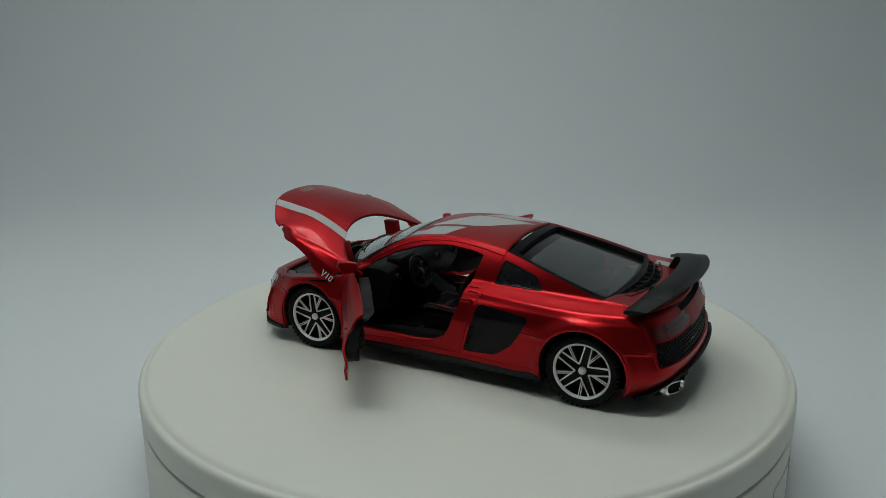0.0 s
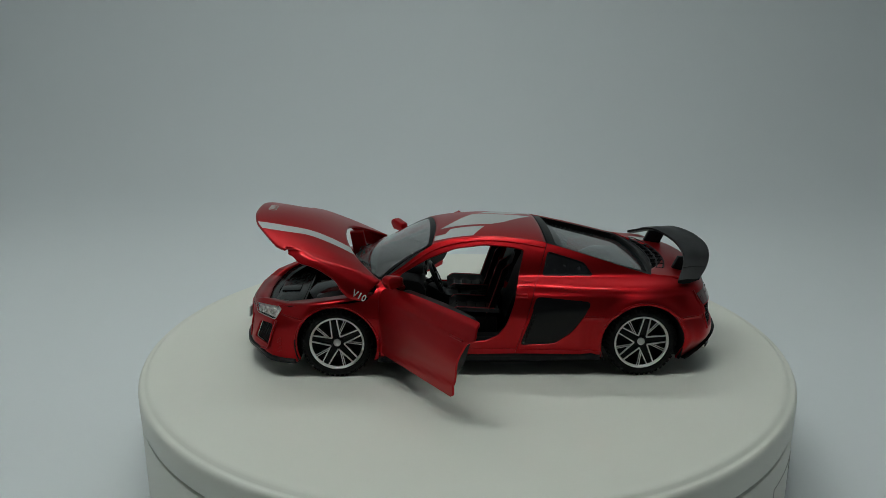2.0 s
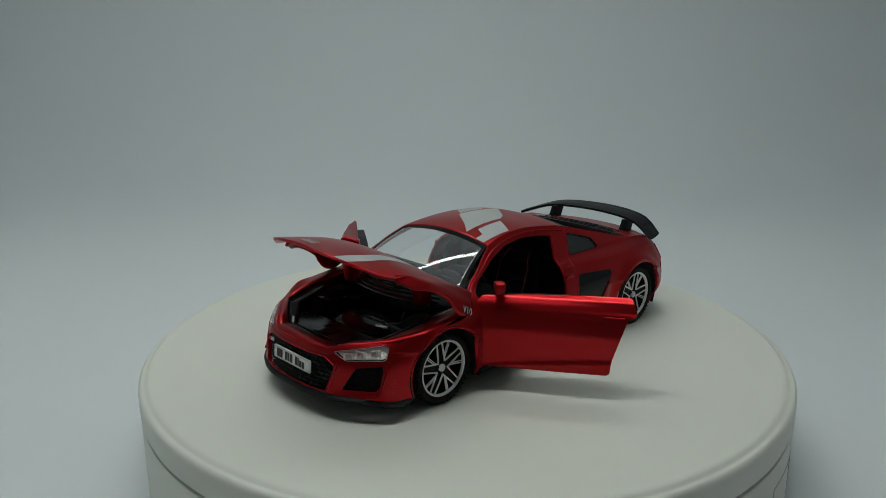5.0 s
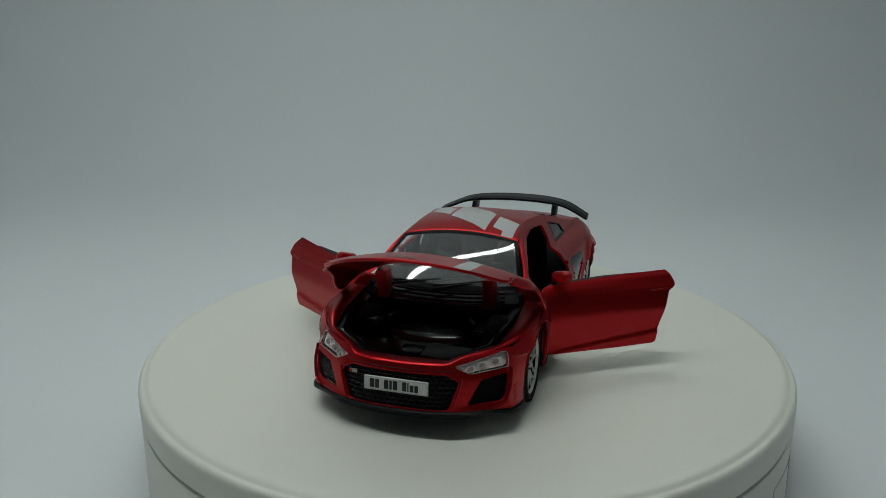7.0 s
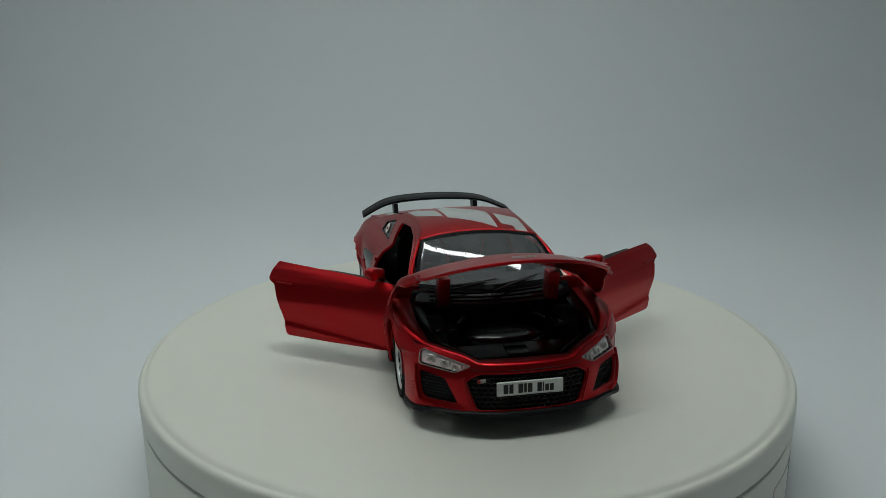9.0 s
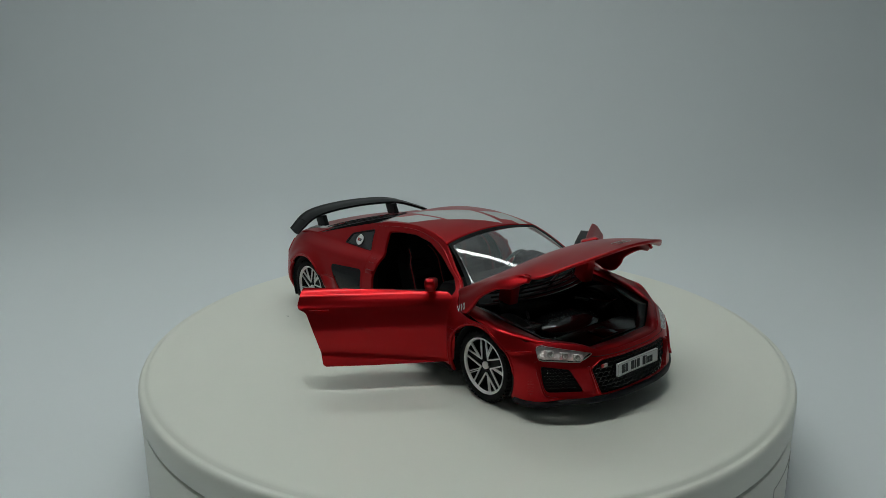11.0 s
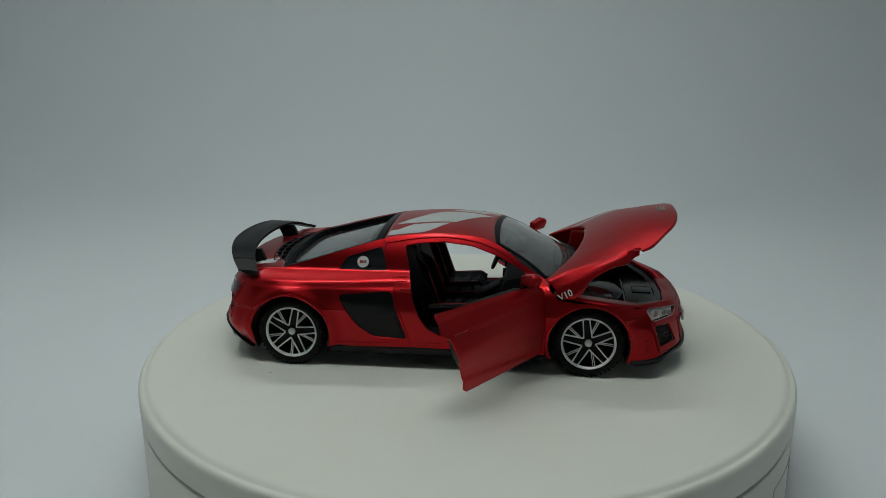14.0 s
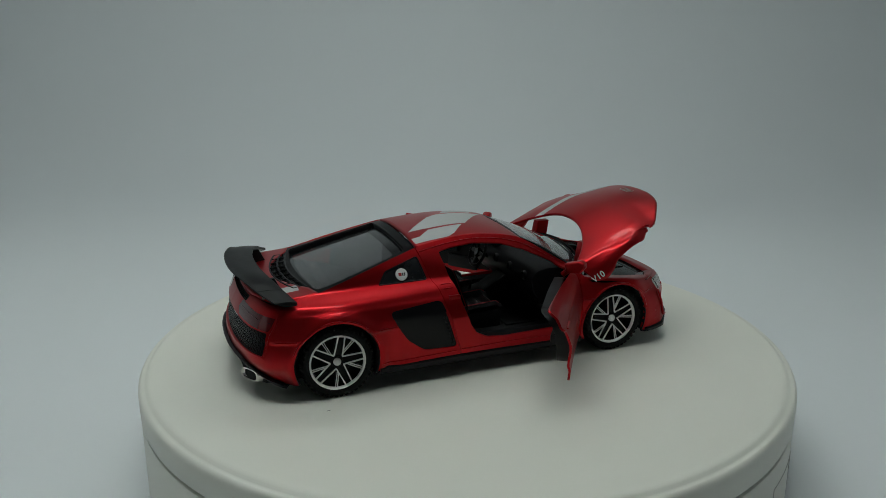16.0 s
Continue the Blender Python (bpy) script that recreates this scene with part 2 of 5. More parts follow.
def sheet(outline, holes, size, fn, out_from=(0, 0, 15)):
    """A trimmed skin: an outline with holes in a flat map, filled with small triangles and bent into space by fn."""
    from mathutils import geometry
    loops = [dense(outline, size)] + [dense(h, size) for h in holes]
    pts, edges = [], []
    for lp in loops:
        k = len(pts)
        pts += lp
        edges += [(k + i, k + (i + 1) % len(lp)) for i in range(len(lp))]
    lo = [min(p[i] for p in outline) for i in (0, 1)]
    hi = [max(p[i] for p in outline) for i in (0, 1)]
    mesh = np.array([(lo[0] + (i + 0.5 * (j % 2)) * size, lo[1] + j * size) for i in range(int((hi[0] - lo[0]) / size) + 1) for j in range(int((hi[1] - lo[1]) / size) + 1)])
    ok = within(mesh, outline, holes)
    mesh = mesh[ok]
    for lp in [outline, *holes]:
        mesh = mesh[gaps(mesh, lp) > size * 0.45]
    pts += [tuple(p) for p in mesh]
    v, _, f, *_ = geometry.delaunay_2d_cdt([Vector(p) for p in pts], edges, [], 0, 1e-5)
    mids = np.array([(sum(v[i][0] for i in t) / 3, sum(v[i][1] for i in t) / 3) for t in f])
    keep = [tuple(t) for t, good in zip(f, within(mids, outline, holes)) if good]
    vs = [tuple(fn(p[0], p[1])) for p in v]
    ns = []
    h = 0.45
    for p in v:
        a, b = (np.subtract(fn(p[0] + h, p[1]), fn(p[0] - h, p[1])), np.subtract(fn(p[0], p[1] + h), fn(p[0], p[1] - h)))
        c = Vector(np.cross(a, b))
        ns.append(c.normalized() if c.length > 1e-9 else Vector((0, 0, 1)))
    s = 0
    for t in keep:
        a, b, c = (Vector(vs[i]) for i in t)
        s += (b - a).cross(c - a).dot((a + b + c) / 3 - Vector(out_from))
    if s < 0:
        keep = [t[::-1] for t in keep]
    k = 0
    for t in keep:
        a, b, c = (Vector(vs[i]) for i in t)
        k += (b - a).cross(c - a).dot(ns[t[0]])
    if k < 0:
        ns = [-q for q in ns]
    return vs, keep, [tuple(q) for q in ns]


# ---- light tent and display stand ----
world = bpy.data.worlds.new("dim room")
world.use_nodes = True
world.node_tree.nodes["Background"].inputs["Color"].default_value = (0.80, 0.90, 0.92, 1)
world.node_tree.nodes["Background"].inputs["Strength"].default_value = 0.02
scene.world = world

WALL_Y, WALL_X, TOP_Z = TENT


def build_tent():
    # floor and back in one seamless sweep
    r = SWEEP_R
    line = [(FRONT_Y, 0)] + [(FRONT_Y + (WALL_Y - r - FRONT_Y) * k / 12, 0) for k in range(1, 13)]
    line += [(WALL_Y - r + r * math.sin(a), r - r * math.cos(a)) for a in [math.pi / 2 * k / 24 for k in range(1, 25)]]
    line += [(WALL_Y, r + (TOP_Z - r) * k / 6) for k in range(1, 7)]
    z0 = FLOOR_Z / MM
    sweep = grid(lambda u, v: ((u * 2 - 1) * WALL_X, line[round(v * (len(line) - 1))][0], z0 + line[round(v * (len(line) - 1))][1]), 24, len(line) - 1)
    tagged(part("backdrop", sweep, PAPER, thick=3), "seamless pale grey-white sweep of the photo tent", "backdrop", kind="structure")
    for s, nm in ((-1, "wall_west"), (1, "wall_east")):
        w = box((s * (WALL_X + 4), (WALL_Y + FRONT_Y) / 2, z0 + TOP_Z / 2), (6, WALL_Y - FRONT_Y, TOP_Z), 0)
        tagged(part(nm, w, PAPER, smooth=0), "white fabric side of the photo tent", "wall", kind="structure")
        # room surfaces are unseen, added to close the set and shape reflections
        w = box((s * 1300, -560, z0 + 600), (6, 900, 1260), 0)
        tagged(part("room_" + nm, w, ROOM, smooth=0), "unseen grey room wall added beside the tent", "wall", kind="structure")
    c = box((0, (WALL_Y + FRONT_Y) / 2, z0 + TOP_Z + 4), (WALL_X * 2 + 14, WALL_Y - FRONT_Y, 6), 0)
    tagged(part("ceiling", c, PAPER, smooth=0), "white fabric top of the photo tent", "ceiling", kind="structure")
    c = box((0, -560, z0 + 1235), (2610, 900, 6), 0)
    tagged(part("room_ceiling", c, ROOM, smooth=0), "unseen grey room ceiling added before the tent", "ceiling", kind="structure")
    b = box((0, -1010, z0 + 600), (2610, 6, 1260), 0)
    tagged(part("wall_south", b, ROOM, smooth=0), "unseen grey room wall added facing the open tent", "wall", kind="structure")
    b = box((0, -715, z0 - 6), (2610, 590, 6), 0)
    tagged(part("room_floor", b, ROOM, smooth=0), "unseen grey table top added before the tent", "floor", kind="structure")
    for x, y, w, d in LAMPS:
        lamp = tagged(new("light_bar"), "white led light bar under the tent top", "light", group="tent light bars")
        lamp.location = (x * MM, y * MM, (z0 + TOP_Z - 8) * MM)
        part("housing", box((0, 0, 5), (w + 16, d + 16, 8), 1), SILVER, lamp)
        part("diffuser", box((0, 0, 0), (w, d, 3), 0.5), LED, lamp, "glowing white diffuser")


build_tent()


def build_stand():
    stand = tagged(new("turntable"), "round cream white plastic turntable with the toy car on it", "turntable")
    stand.location = (-0.00055, 0, 0)
    top = [(0, 0), (60, 0), (112, 0), (120.8, 0), (121.9, -0.06), (122.7, -0.4), (123.3, -0.95), (123.9, -1.25), (124.5, -1.25), (125.0, -1.4), (125.5, -1.8), (125.85, -2.5), (126.0, -3.6),
           (126.0, -6), (125.9, -10.9), (125.7, -11.4), (125.2, -11.6), (118, -11.7)]
    platter = part("platter", lathe([(r * 1.0044, h) for r, h in top], 192, "z"), CREAM, stand, "smooth cream disc with a grooved rim", 30)
    body = [(118, -12.9), (124.8, -12.9), (125.5, -13.1), (125.8, -13.8), (125.9, -30), (126.0, -42), (125, -44.6), (123.5, -45.9), (0, -45.9)]
    part("base", lathe([(r * 1.0044, h) for r, h in body], 192, "z"), CREAM, stand, smooth=30)
    # near-black ring added inside the gap, its colour deepens the shade there
    part("gap_ring", lathe([(120, -13.6), (123.4, -13.5), (123.4, -11.5), (120, -11.5)], 128, "z"), SEAM, stand)
    # a small hatch with a switch in the side of the base
    hatch = []
    for k in range(13):
        w = radians(-37.5 + 13 * k / 12)
        hatch.append(w)
    rim = []
    for zz in (-21.5, -40):
        rim.append([(126.5 * math.cos(w), 126.5 * math.sin(w), zz) for w in hatch])
    part("hatch_line", joined(*[tube(l, 0.1, 6) for l in rim], *[tube([rim[0][k], rim[1][k]], 0.1, 6) for k in (0, -1)]), HATCH, stand)
    k = hatch[5]
    part("hatch_knob", moved(lathe([(0, 0.5), (1.6, 0.4), (2.0, -0.4)], 20), Matrix.Translation((126.7 * math.cos(k), 126.7 * math.sin(k), -33)) @ Vector((math.cos(k), math.sin(k), 0)).to_track_quat("Y", "Z").to_matrix().to_4x4()), HATCH, stand)
    return platter


PLATTER = build_stand()


def build_lint():
    """A few dark fibres lying on the tent floor."""
    for x, y, size, turn in LINT:
        pts = [(size * (k / 6 - 0.5), 0.25 * size * math.sin(k * 1.3 + turn), 0.16 + 0.12 * math.sin(k)) for k in range(7)]
        ob = tagged(part("lint", tube(cr(pts, 3), 0.16, 5), LINT_GREY), "tiny dark fibre on the tent floor", "lint", group="lint on the floor")
        ob.matrix_basis = pose(x * MM, y * MM, FLOOR_Z + 0.00002, 0, 0, math.degrees(turn))
    # one hair that rides on the turning disc
    hair = tube(cr([(-0.7, 0, 0.08), (-0.3, 0.15, 0.12), (0.2, 0.1, 0.12), (0.7, -0.1, 0.08)], 4), 0.07, 5)
    return [(tagged(part("hair", hair, LINT_GREY), "short black hair on the turntable", "lint"), -0.0673, -0.0453, 20)]


SPECKS = build_lint()

# ---- toy car: the shape of its skin ----
PLAN = cr([(91.5, 0), (91, 10), (88.6, 19), (84.0, 26.2), (79.9, 31.8), (79.0, 32.9), (77.7, 33.6), (72, 36.0), (62, 38.5), (50, 39.1), (36, 38.6), (15, 38.3), (-10, 38.8), (-35, 39.7), (-55, 40.4),
           (-66, 39.7), (-72.5, 37.6), (-78.2, 33.2), (-82, 25), (-84.3, 12), (-84.9, 0)], 10)
PLAN = np.array(PLAN)
ARC = np.concatenate([[0], np.cumsum(np.hypot(*np.diff(PLAN, axis=0).T))])
HALF = float(ARC[-1])


def plan(u):
    """Point and outward way of the outline, u millimetres from the middle of the nose; below 0 and beyond the tail on the right."""
    s = 1
    if u < 0:
        u, s = -u, -1
    if u > HALF:
        u, s = 2 * HALF - u, -1
    x, y = np.interp(u, ARC, PLAN[:, 0]), np.interp(u, ARC, PLAN[:, 1])
    d = 1.5
    a = np.array([np.interp(u - d, ARC, PLAN[:, 0]), np.interp(u - d, ARC, PLAN[:, 1])])
    b = np.array([np.interp(u + d, ARC, PLAN[:, 0]), np.interp(u + d, ARC, PLAN[:, 1])])
    t = b - a
    if u < d:
        t = np.array([-(d - u) * 0 - 0.06 * u, 2.0])
    if u > HALF - d:
        t = np.array([0.0, -2.0])
    t = t / np.hypot(*t)
    n = (t[1], -t[0])
    return x, y * s, n[0], n[1] * s


def U(x):
    return float(np.interp(-x, -PLAN[:, 0], ARC))


def UF(y):
    k = np.argmax(PLAN[:, 1] > 38.9)
    return float(np.interp(abs(y), PLAN[:k, 1], ARC[:k])) * (1 if y >= 0 else -1)


def UR(y):
    k = np.argmax(PLAN[:, 1])
    u = float(np.interp(-abs(y), -PLAN[k:, 1], ARC[k:]))
    return u if y >= 0 else 2 * HALF - u


SIDE = table([0, 4, 8, 13, 19, 23, 26, 29, 31, 33, 34.5, 35.6, 38.8, 42.6, 46, 48, 50, 54], [4.4, 2.8, 1.6, 0.9, 0.3, 0, 0.5, 1.5, 2.5, 4.2, 6.6, 9.2, 10.6, 12.8, 15.4, 17.2, 19.5, 24])
FRONT = table([0, 4, 6.5, 9, 14, 19, 22, 24.5, 26, 30, 36, 54], [1, -0.2, -0.8, -0.3, 0.1, 0.6, 1.8, 3.4, 4.8, 9, 14, 30])
REAR = table([0, 5, 9, 12, 14, 18, 22, 26, 30, 32, 33.5, 35.5, 40, 54], [5, 2.6, -0.2, -2.4, -3.4, -3.2, -2.2, -0.8, 1.2, 2.5, 4.2, 8.6, 14, 30])


def softened(fn, w):
    zs = np.linspace(-4, 60, 641)
    raw = np.array([fn(z) for z in zs])
    k = np.exp(-0.5 * (np.arange(-40, 41) * 0.1 / w) ** 2)
    sm = np.convolve(np.pad(raw, 40, "edge"), k / k.sum(), "valid")
    return lambda z: float(np.interp(z, zs, sm))


SIDE, FRONT, REAR = softened(SIDE, 0.75), softened(FRONT, 0.6), softened(REAR, 0.6)
_z = np.linspace(0, 54, 400)
_v = np.concatenate([[0], np.cumsum(np.hypot(np.diff(_z), np.diff([SIDE(z) for z in _z])))])


def V(z):
    return float(np.interp(z, _z, _v))


def skin(u, z, lift=0.0):
    """The body's outer surface at u along the outline and height z."""
    x, y, nx, ny = plan(u)
    wf, wr = step(62, 80, x), step(-64, -78, x)
    h = (1.3 * math.exp(-((x + 52) / 22) ** 2) - 0.9 * math.exp(-((x + 14) / 16) ** 2)) * step(34.6, 31, z) * step(20, 26, z)
    d = SIDE(z - h) * (1 - wf - wr) + FRONT(z) * wf + REAR(z) * wr - lift
    # a crease round the wings, where the upper body stands over the lower, and flared arches
    side = 1 - wf - wr
    d += 0.85 * step(23.0, 22.3, z) * (step(-32, -37, x) + step(42, 46, x)) * (1 - wf)
    d += side * 0.35 * math.exp(-((z - 31.5) / 0.8) ** 2) * step(-10, -20, x)
    ay = abs(y)
    d -= 0.7 * math.exp(-((z - 9.2) / 1.1) ** 2) * step(17, 24, ay) * step(33, 31, ay) * step(66, 70, x)
    for hx, amount in ((55, 0.3), (-55, 1.2)):
        rr = math.hypot(x - hx, z - 12.8)
        d -= amount * math.exp(-((rr - 15.8) / 2.2) ** 2) * (z > 6)
    return (x - nx * d, y - ny * d, z)


def skin_v(lift=0.0):
    return lambda u, v: skin(u, float(np.interp(v, _v, _z)), lift)


def uz(pts):
    return [(U(x), V(z)) for x, z in pts]


def arch(hx, a0, a1, r=14.7, n=22):
    return [(hx + r * math.cos(radians(a0 + (a1 - a0) * k / n)), 12.8 + r * math.sin(radians(a0 + (a1 - a0) * k / n))) for k in range(n + 1)]


def side_point(x, z, lift=0.0):
    return skin(U(x), z, lift)


car = tagged(new("toy_car"), "metallic red toy sports car with open doors and bonnet", "toy car")


def both(name, geo, mat, parent, label="", smooth=35, thick=0.0):
    return [part(name, geo, mat, parent, label, smooth, thick), part(name, mirrored(geo), mat, parent, label, smooth, thick)]


# ---- body shell ----
def build_front():
    low = [(UF(y), V(z)) for y, z in ((-35, 6.0), (-30, 7.2), (-20, 8.4), (-8, 8.9), (0, 9.0), (8, 8.9), (20, 8.4), (30, 7.2), (35, 6.0))]
    half = uz([(69.8, 6.0)] + arch(55, -22, 203) + [(39.7, 7.6), (39.6, 20), (39.4, 30), (39.3, 34), (41, 31.8), (44, 29.6), (50, 28.9), (62, 28.6), (69, 27.2), (72.6, 26.0)])
    rim = [(UF(y), V(z)) for y, z in ((32, 26.0), (26, 25.5), (20.5, 24.9), (17.5, 23.9), (15, 23.2), (9, 23.0), (0, 23.0))]
    left = half + rim
    right = [(-a, b) for a, b in reversed(half)]
    outline = low + left + [(-a, b) for a, b in reversed(rim[:-1])] + right
    grille = [(-15.8, 21.0), (-19.8, 18.7), (-16.3, 9.5), (16.3, 9.5), (19.8, 18.7), (15.8, 21.0)]
    lamp = [(18.6, 23.0), (33.4, 25.6), (34.3, 24.9), (33.6, 21.5), (23.0, 20.7)]
    duct = [(33.2, 19.8), (25.6, 18.6), (21.6, 11.0), (31.0, 11.0), (32.0, 12.4)]
    f = lambda P, r: rounded([(UF(y), V(z)) for y, z in P], r)
    holes = [f(grille, 1.2), f(lamp, 0.9), f([(-y, z) for y, z in lamp][::-1], 0.9), f(duct, 0.9), f([(-y, z) for y, z in duct][::-1], 0.9)]
    shell = part("front_body", sheet(outline, holes, 1.1, skin_v()), RED, car, "metallic red nose and front wings", 40, 0.9)
    # grille: dark back, rows of small cells, pale frame line
    g2 = [(y * 1.06, 15.4 + (z - 15.4) * 1.1) for y, z in grille]
    g = part("grille", sheet(f(g2, 1), [], 1.8, skin_v(-1.7)), BLACK_MATT, shell, "black honeycomb grille", 40)
    cells = []
    edge = [(a * 0.97, 15.4 + (b - 15.4) * 0.96) for a, b in grille]
    for j in range(8):
        z = 9.9 + j * 1.5
        for i in range(-11, 12):
            y = (i + 0.5 * (j % 2)) * 2.0
            if inside((y, z), edge):
                p = skin(UF(y), z, -0.75)
                cells.append(tube([(p[0] - 0.02 * abs(y) * math.cos(math.pi * k / 3) * (1 if y > 0 else -1), p[1] + 1.02 * math.cos(math.pi * k / 3), p[2] + 0.78 * math.sin(math.pi * k / 3)) for k in range(6)], 0.2, 5, closed=True))
    tagged(part("honeycomb", joined(*cells), BLACK_GLOSS, g), kind="stuff")
    part("surround", tube([skin(u, float(np.interp(v, _v, _z)), 0.05) for u, v in dense(f(grille, 1.2), 1.5)], 0.2, 8, closed=True), RED, shell)
    # lamps and side ducts
    for s in (1, -1):
        P = lamp if s > 0 else [(-y, z) for y, z in lamp][::-1]
        hl = part("headlight", sheet(f(P, 0.8), [], 1.0, skin_v(0.12)), LENS, shell, "clear plastic headlight", 50, 0.5)
        hl.visible_shadow = False
        big = [((y - s * 27.5) * 1.05 + s * 27.5, (z - 22.5) * 1.1 + 22.5) for y, z in P]
        part("reflector", sheet(f(big, 0.6), [], 1.4, skin_v(-1.6)), HOUSING, hl, "pale lamp housing")
        part("lens_rim", tube([skin(u, float(np.interp(v, _v, _z)), 0.1) for u, v in dense(f(P, 0.8), 1.0)], 0.11, 6, closed=True), GREY_PRINT, hl, "pale lens edge")
        for ya, yb, zz in ((21.5, 24.6, 21.6), (25.2, 28.2, 22.2), (29.0, 32.2, 22.9)):
            q = skin(UF(s * (ya + yb) / 2), zz, -1.4)
            _, _, nx, ny = plan(UF(s * (ya + yb) / 2))
            part("lamp_box", moved(box((0, 0, 0), (yb - ya, 0.8, 2.3), 0.25), Matrix.Translation(q) @ Vector((nx, ny, 0.1)).to_track_quat("Y", "Z").to_matrix().to_4x4()), HOUSING, hl)
        for y, z in ((30.3, 22.9), (26.4, 22.3), (23.3, 21.7)):
            p = skin(UF(s * y), z, -0.9)
            _, _, nx, ny = plan(UF(s * y))
            m = Matrix.Translation(p) @ Vector((nx, ny, 0.15)).to_track_quat("Y", "Z").to_matrix().to_4x4()
            part("projector", moved(lathe([(0, 0.2), (0.55, 0.2), (0.62, 0.5), (0.95, 0.6), (1.1, 0.2), (1.1, -0.6)], 16), m), GREY_PRINT, hl)
        Q = duct if s > 0 else [(-y, z) for y, z in duct][::-1]
        bigq = [((y - s * 27) * 1.06 + s * 27, (z - 15.5) * 1.08 + 15.5) for y, z in Q]
        d = part("side_duct", sheet(f(bigq, 0.8), [], 1.5, skin_v(-1.3)), BLACK_MATT, shell, "black mesh air duct")
        bars = []
        for j in range(8):
            z = 12.2 + j * 1.0
            for i in range(9):
                y = 20.5 + i * 1.5 + 0.75 * (j % 2)
                if inside((s * y, z), Q) and inside((s * (y + 1.1), z), Q):
                    bars.append(tube([skin(UF(s * (y + k)), z + h, -0.8) for k, h in ((0, 0), (0.5, 0.35), (1.1, 0))], 0.16, 5))
        tagged(part("honeycomb", joined(*bars), BLACK_GLOSS, d), kind="stuff")
        # slim fin beside the duct, with a row of small slots behind it
        for j in range(5):
            q = skin(UF(s * 34.4), 14.6 - 1.15 * j, 0.05)
            _, _, nx, ny = plan(UF(s * 34.4))
            part("slot", moved(box((0, 0, 0), (1.9, 0.3, 0.42), 0.1, (0, 14, 0), seg=1), Matrix.Translation(q) @ Vector((nx, ny, 0)).to_track_quat("Y", "Z").to_matrix().to_4x4()), RED, shell)
        fin = [skin(UF(s * y), z, 0.5) for y, z in ((33.9, 21.0), (33.3, 17.0), (32.7, 13.2), (31.6, 10.2), (28.5, 9.5))]
        part("fin", tube(cr(fin, 4), 0.55, 8, 0.7), RED, shell)
        rib = [skin(UF(s * y), z, 0.1) for y, z in ((20.4, 19.4), (19.6, 16.4), (18.4, 12.6), (17.6, 9.9))]
        part("nose_ridge", tube(cr(rib, 4), 0.4, 8), RED, shell)
        # crease from the lamp to the wheel arch, and from the arch to the door
        for xs, z0, z1 in ((np.linspace(75.5, 67.0, 6), 23.4, 22.6), (np.linspace(44.2, 39.8, 4), 23.6, 23.4)):
            part("crease", tube([(q[0], s * q[1], q[2]) for q in (side_point(x, z0 + (z1 - z0) * i / (len(xs) - 1), 0.08) for i, x in enumerate(xs))], 0.28, 6), RED, shell)
        flare = [side_point(55 + 15.3 * math.cos(w), 12.8 + 15.3 * math.sin(w), 0.0) for w in np.linspace(radians(8), radians(172), 26)]
        part("arch_lip", tube([(a, s * b, c) for a, b, c in flare], 0.32, 6), RED, shell)
    # number plate and small badge
    w, h = 21.0, 4.4
    pm = Matrix.Translation((91.0, 0, 16.5)) @ pose(0, 0, 0, 0, -4, 0)
    base = part("plate", moved(prism(rounded([(-w / 2, -h / 2), (w / 2, -h / 2), (w / 2, h / 2), (-w / 2, h / 2)], 0.4, 3), -0.3, 0.35, "x", 0.1), pm), WHITE_PRINT, shell, "white plate with black characters")
    for a, b, hh in PLATE_BARS:
        part("character", moved(box((0.42, (a + b) / 2, (hh - 2.9) / 2), (0.12, b - a, hh), 0), pm), INK, base)
    part("border", moved(tube([(0.38, y, z) for y, z in rounded([(-w / 2 + 0.3, -h / 2 + 0.3), (w / 2 - 0.3, -h / 2 + 0.3), (w / 2 - 0.3, h / 2 - 0.3), (-w / 2 + 0.3, h / 2 - 0.3)], 0.4, 3)], 0.1, 5, closed=True), pm), GREY_PRINT, base)
    p = skin(UF(-14.6), 18.9, -0.1)
    part("badge", joined(box((p[0], p[1], p[2]), (0.5, 1.6, 1.1), 0.1)), GREY_PRINT, shell, "small silver badge")
    part("badge_stripe", joined(box((p[0], p[1] - 1.3, p[2]), (0.5, 0.9, 1.1), 0.1)), RED_PRINT, shell)
    brow = [skin(UF(y), z, 0.02) for y, z in ((-19, 22.2), (-16, 21.9), (-8, 21.8), (0, 21.8), (8, 21.8), (16, 21.9), (19, 22.2))]
    part("nose_seam", tube(cr(brow, 5), 0.12, 6), SEAM, shell)
    # black lip under the nose
    def lip(u, v):
        uu = (u * 2 - 1) * U(70.2)
        q = v * 3
        z, l = [(9.3, 0.1), (8.7, 0.8), (7.5, 0.7), (7.1, -1.5)][min(3, round(q))]
        drop = 2.0 * step(0.55, 1.0, abs(u * 2 - 1))
        return skin(uu, z - drop, l)
    part("front_lip", grid(lip, 70, 3), BLACK, car, "black front splitter", 50, 0.6)


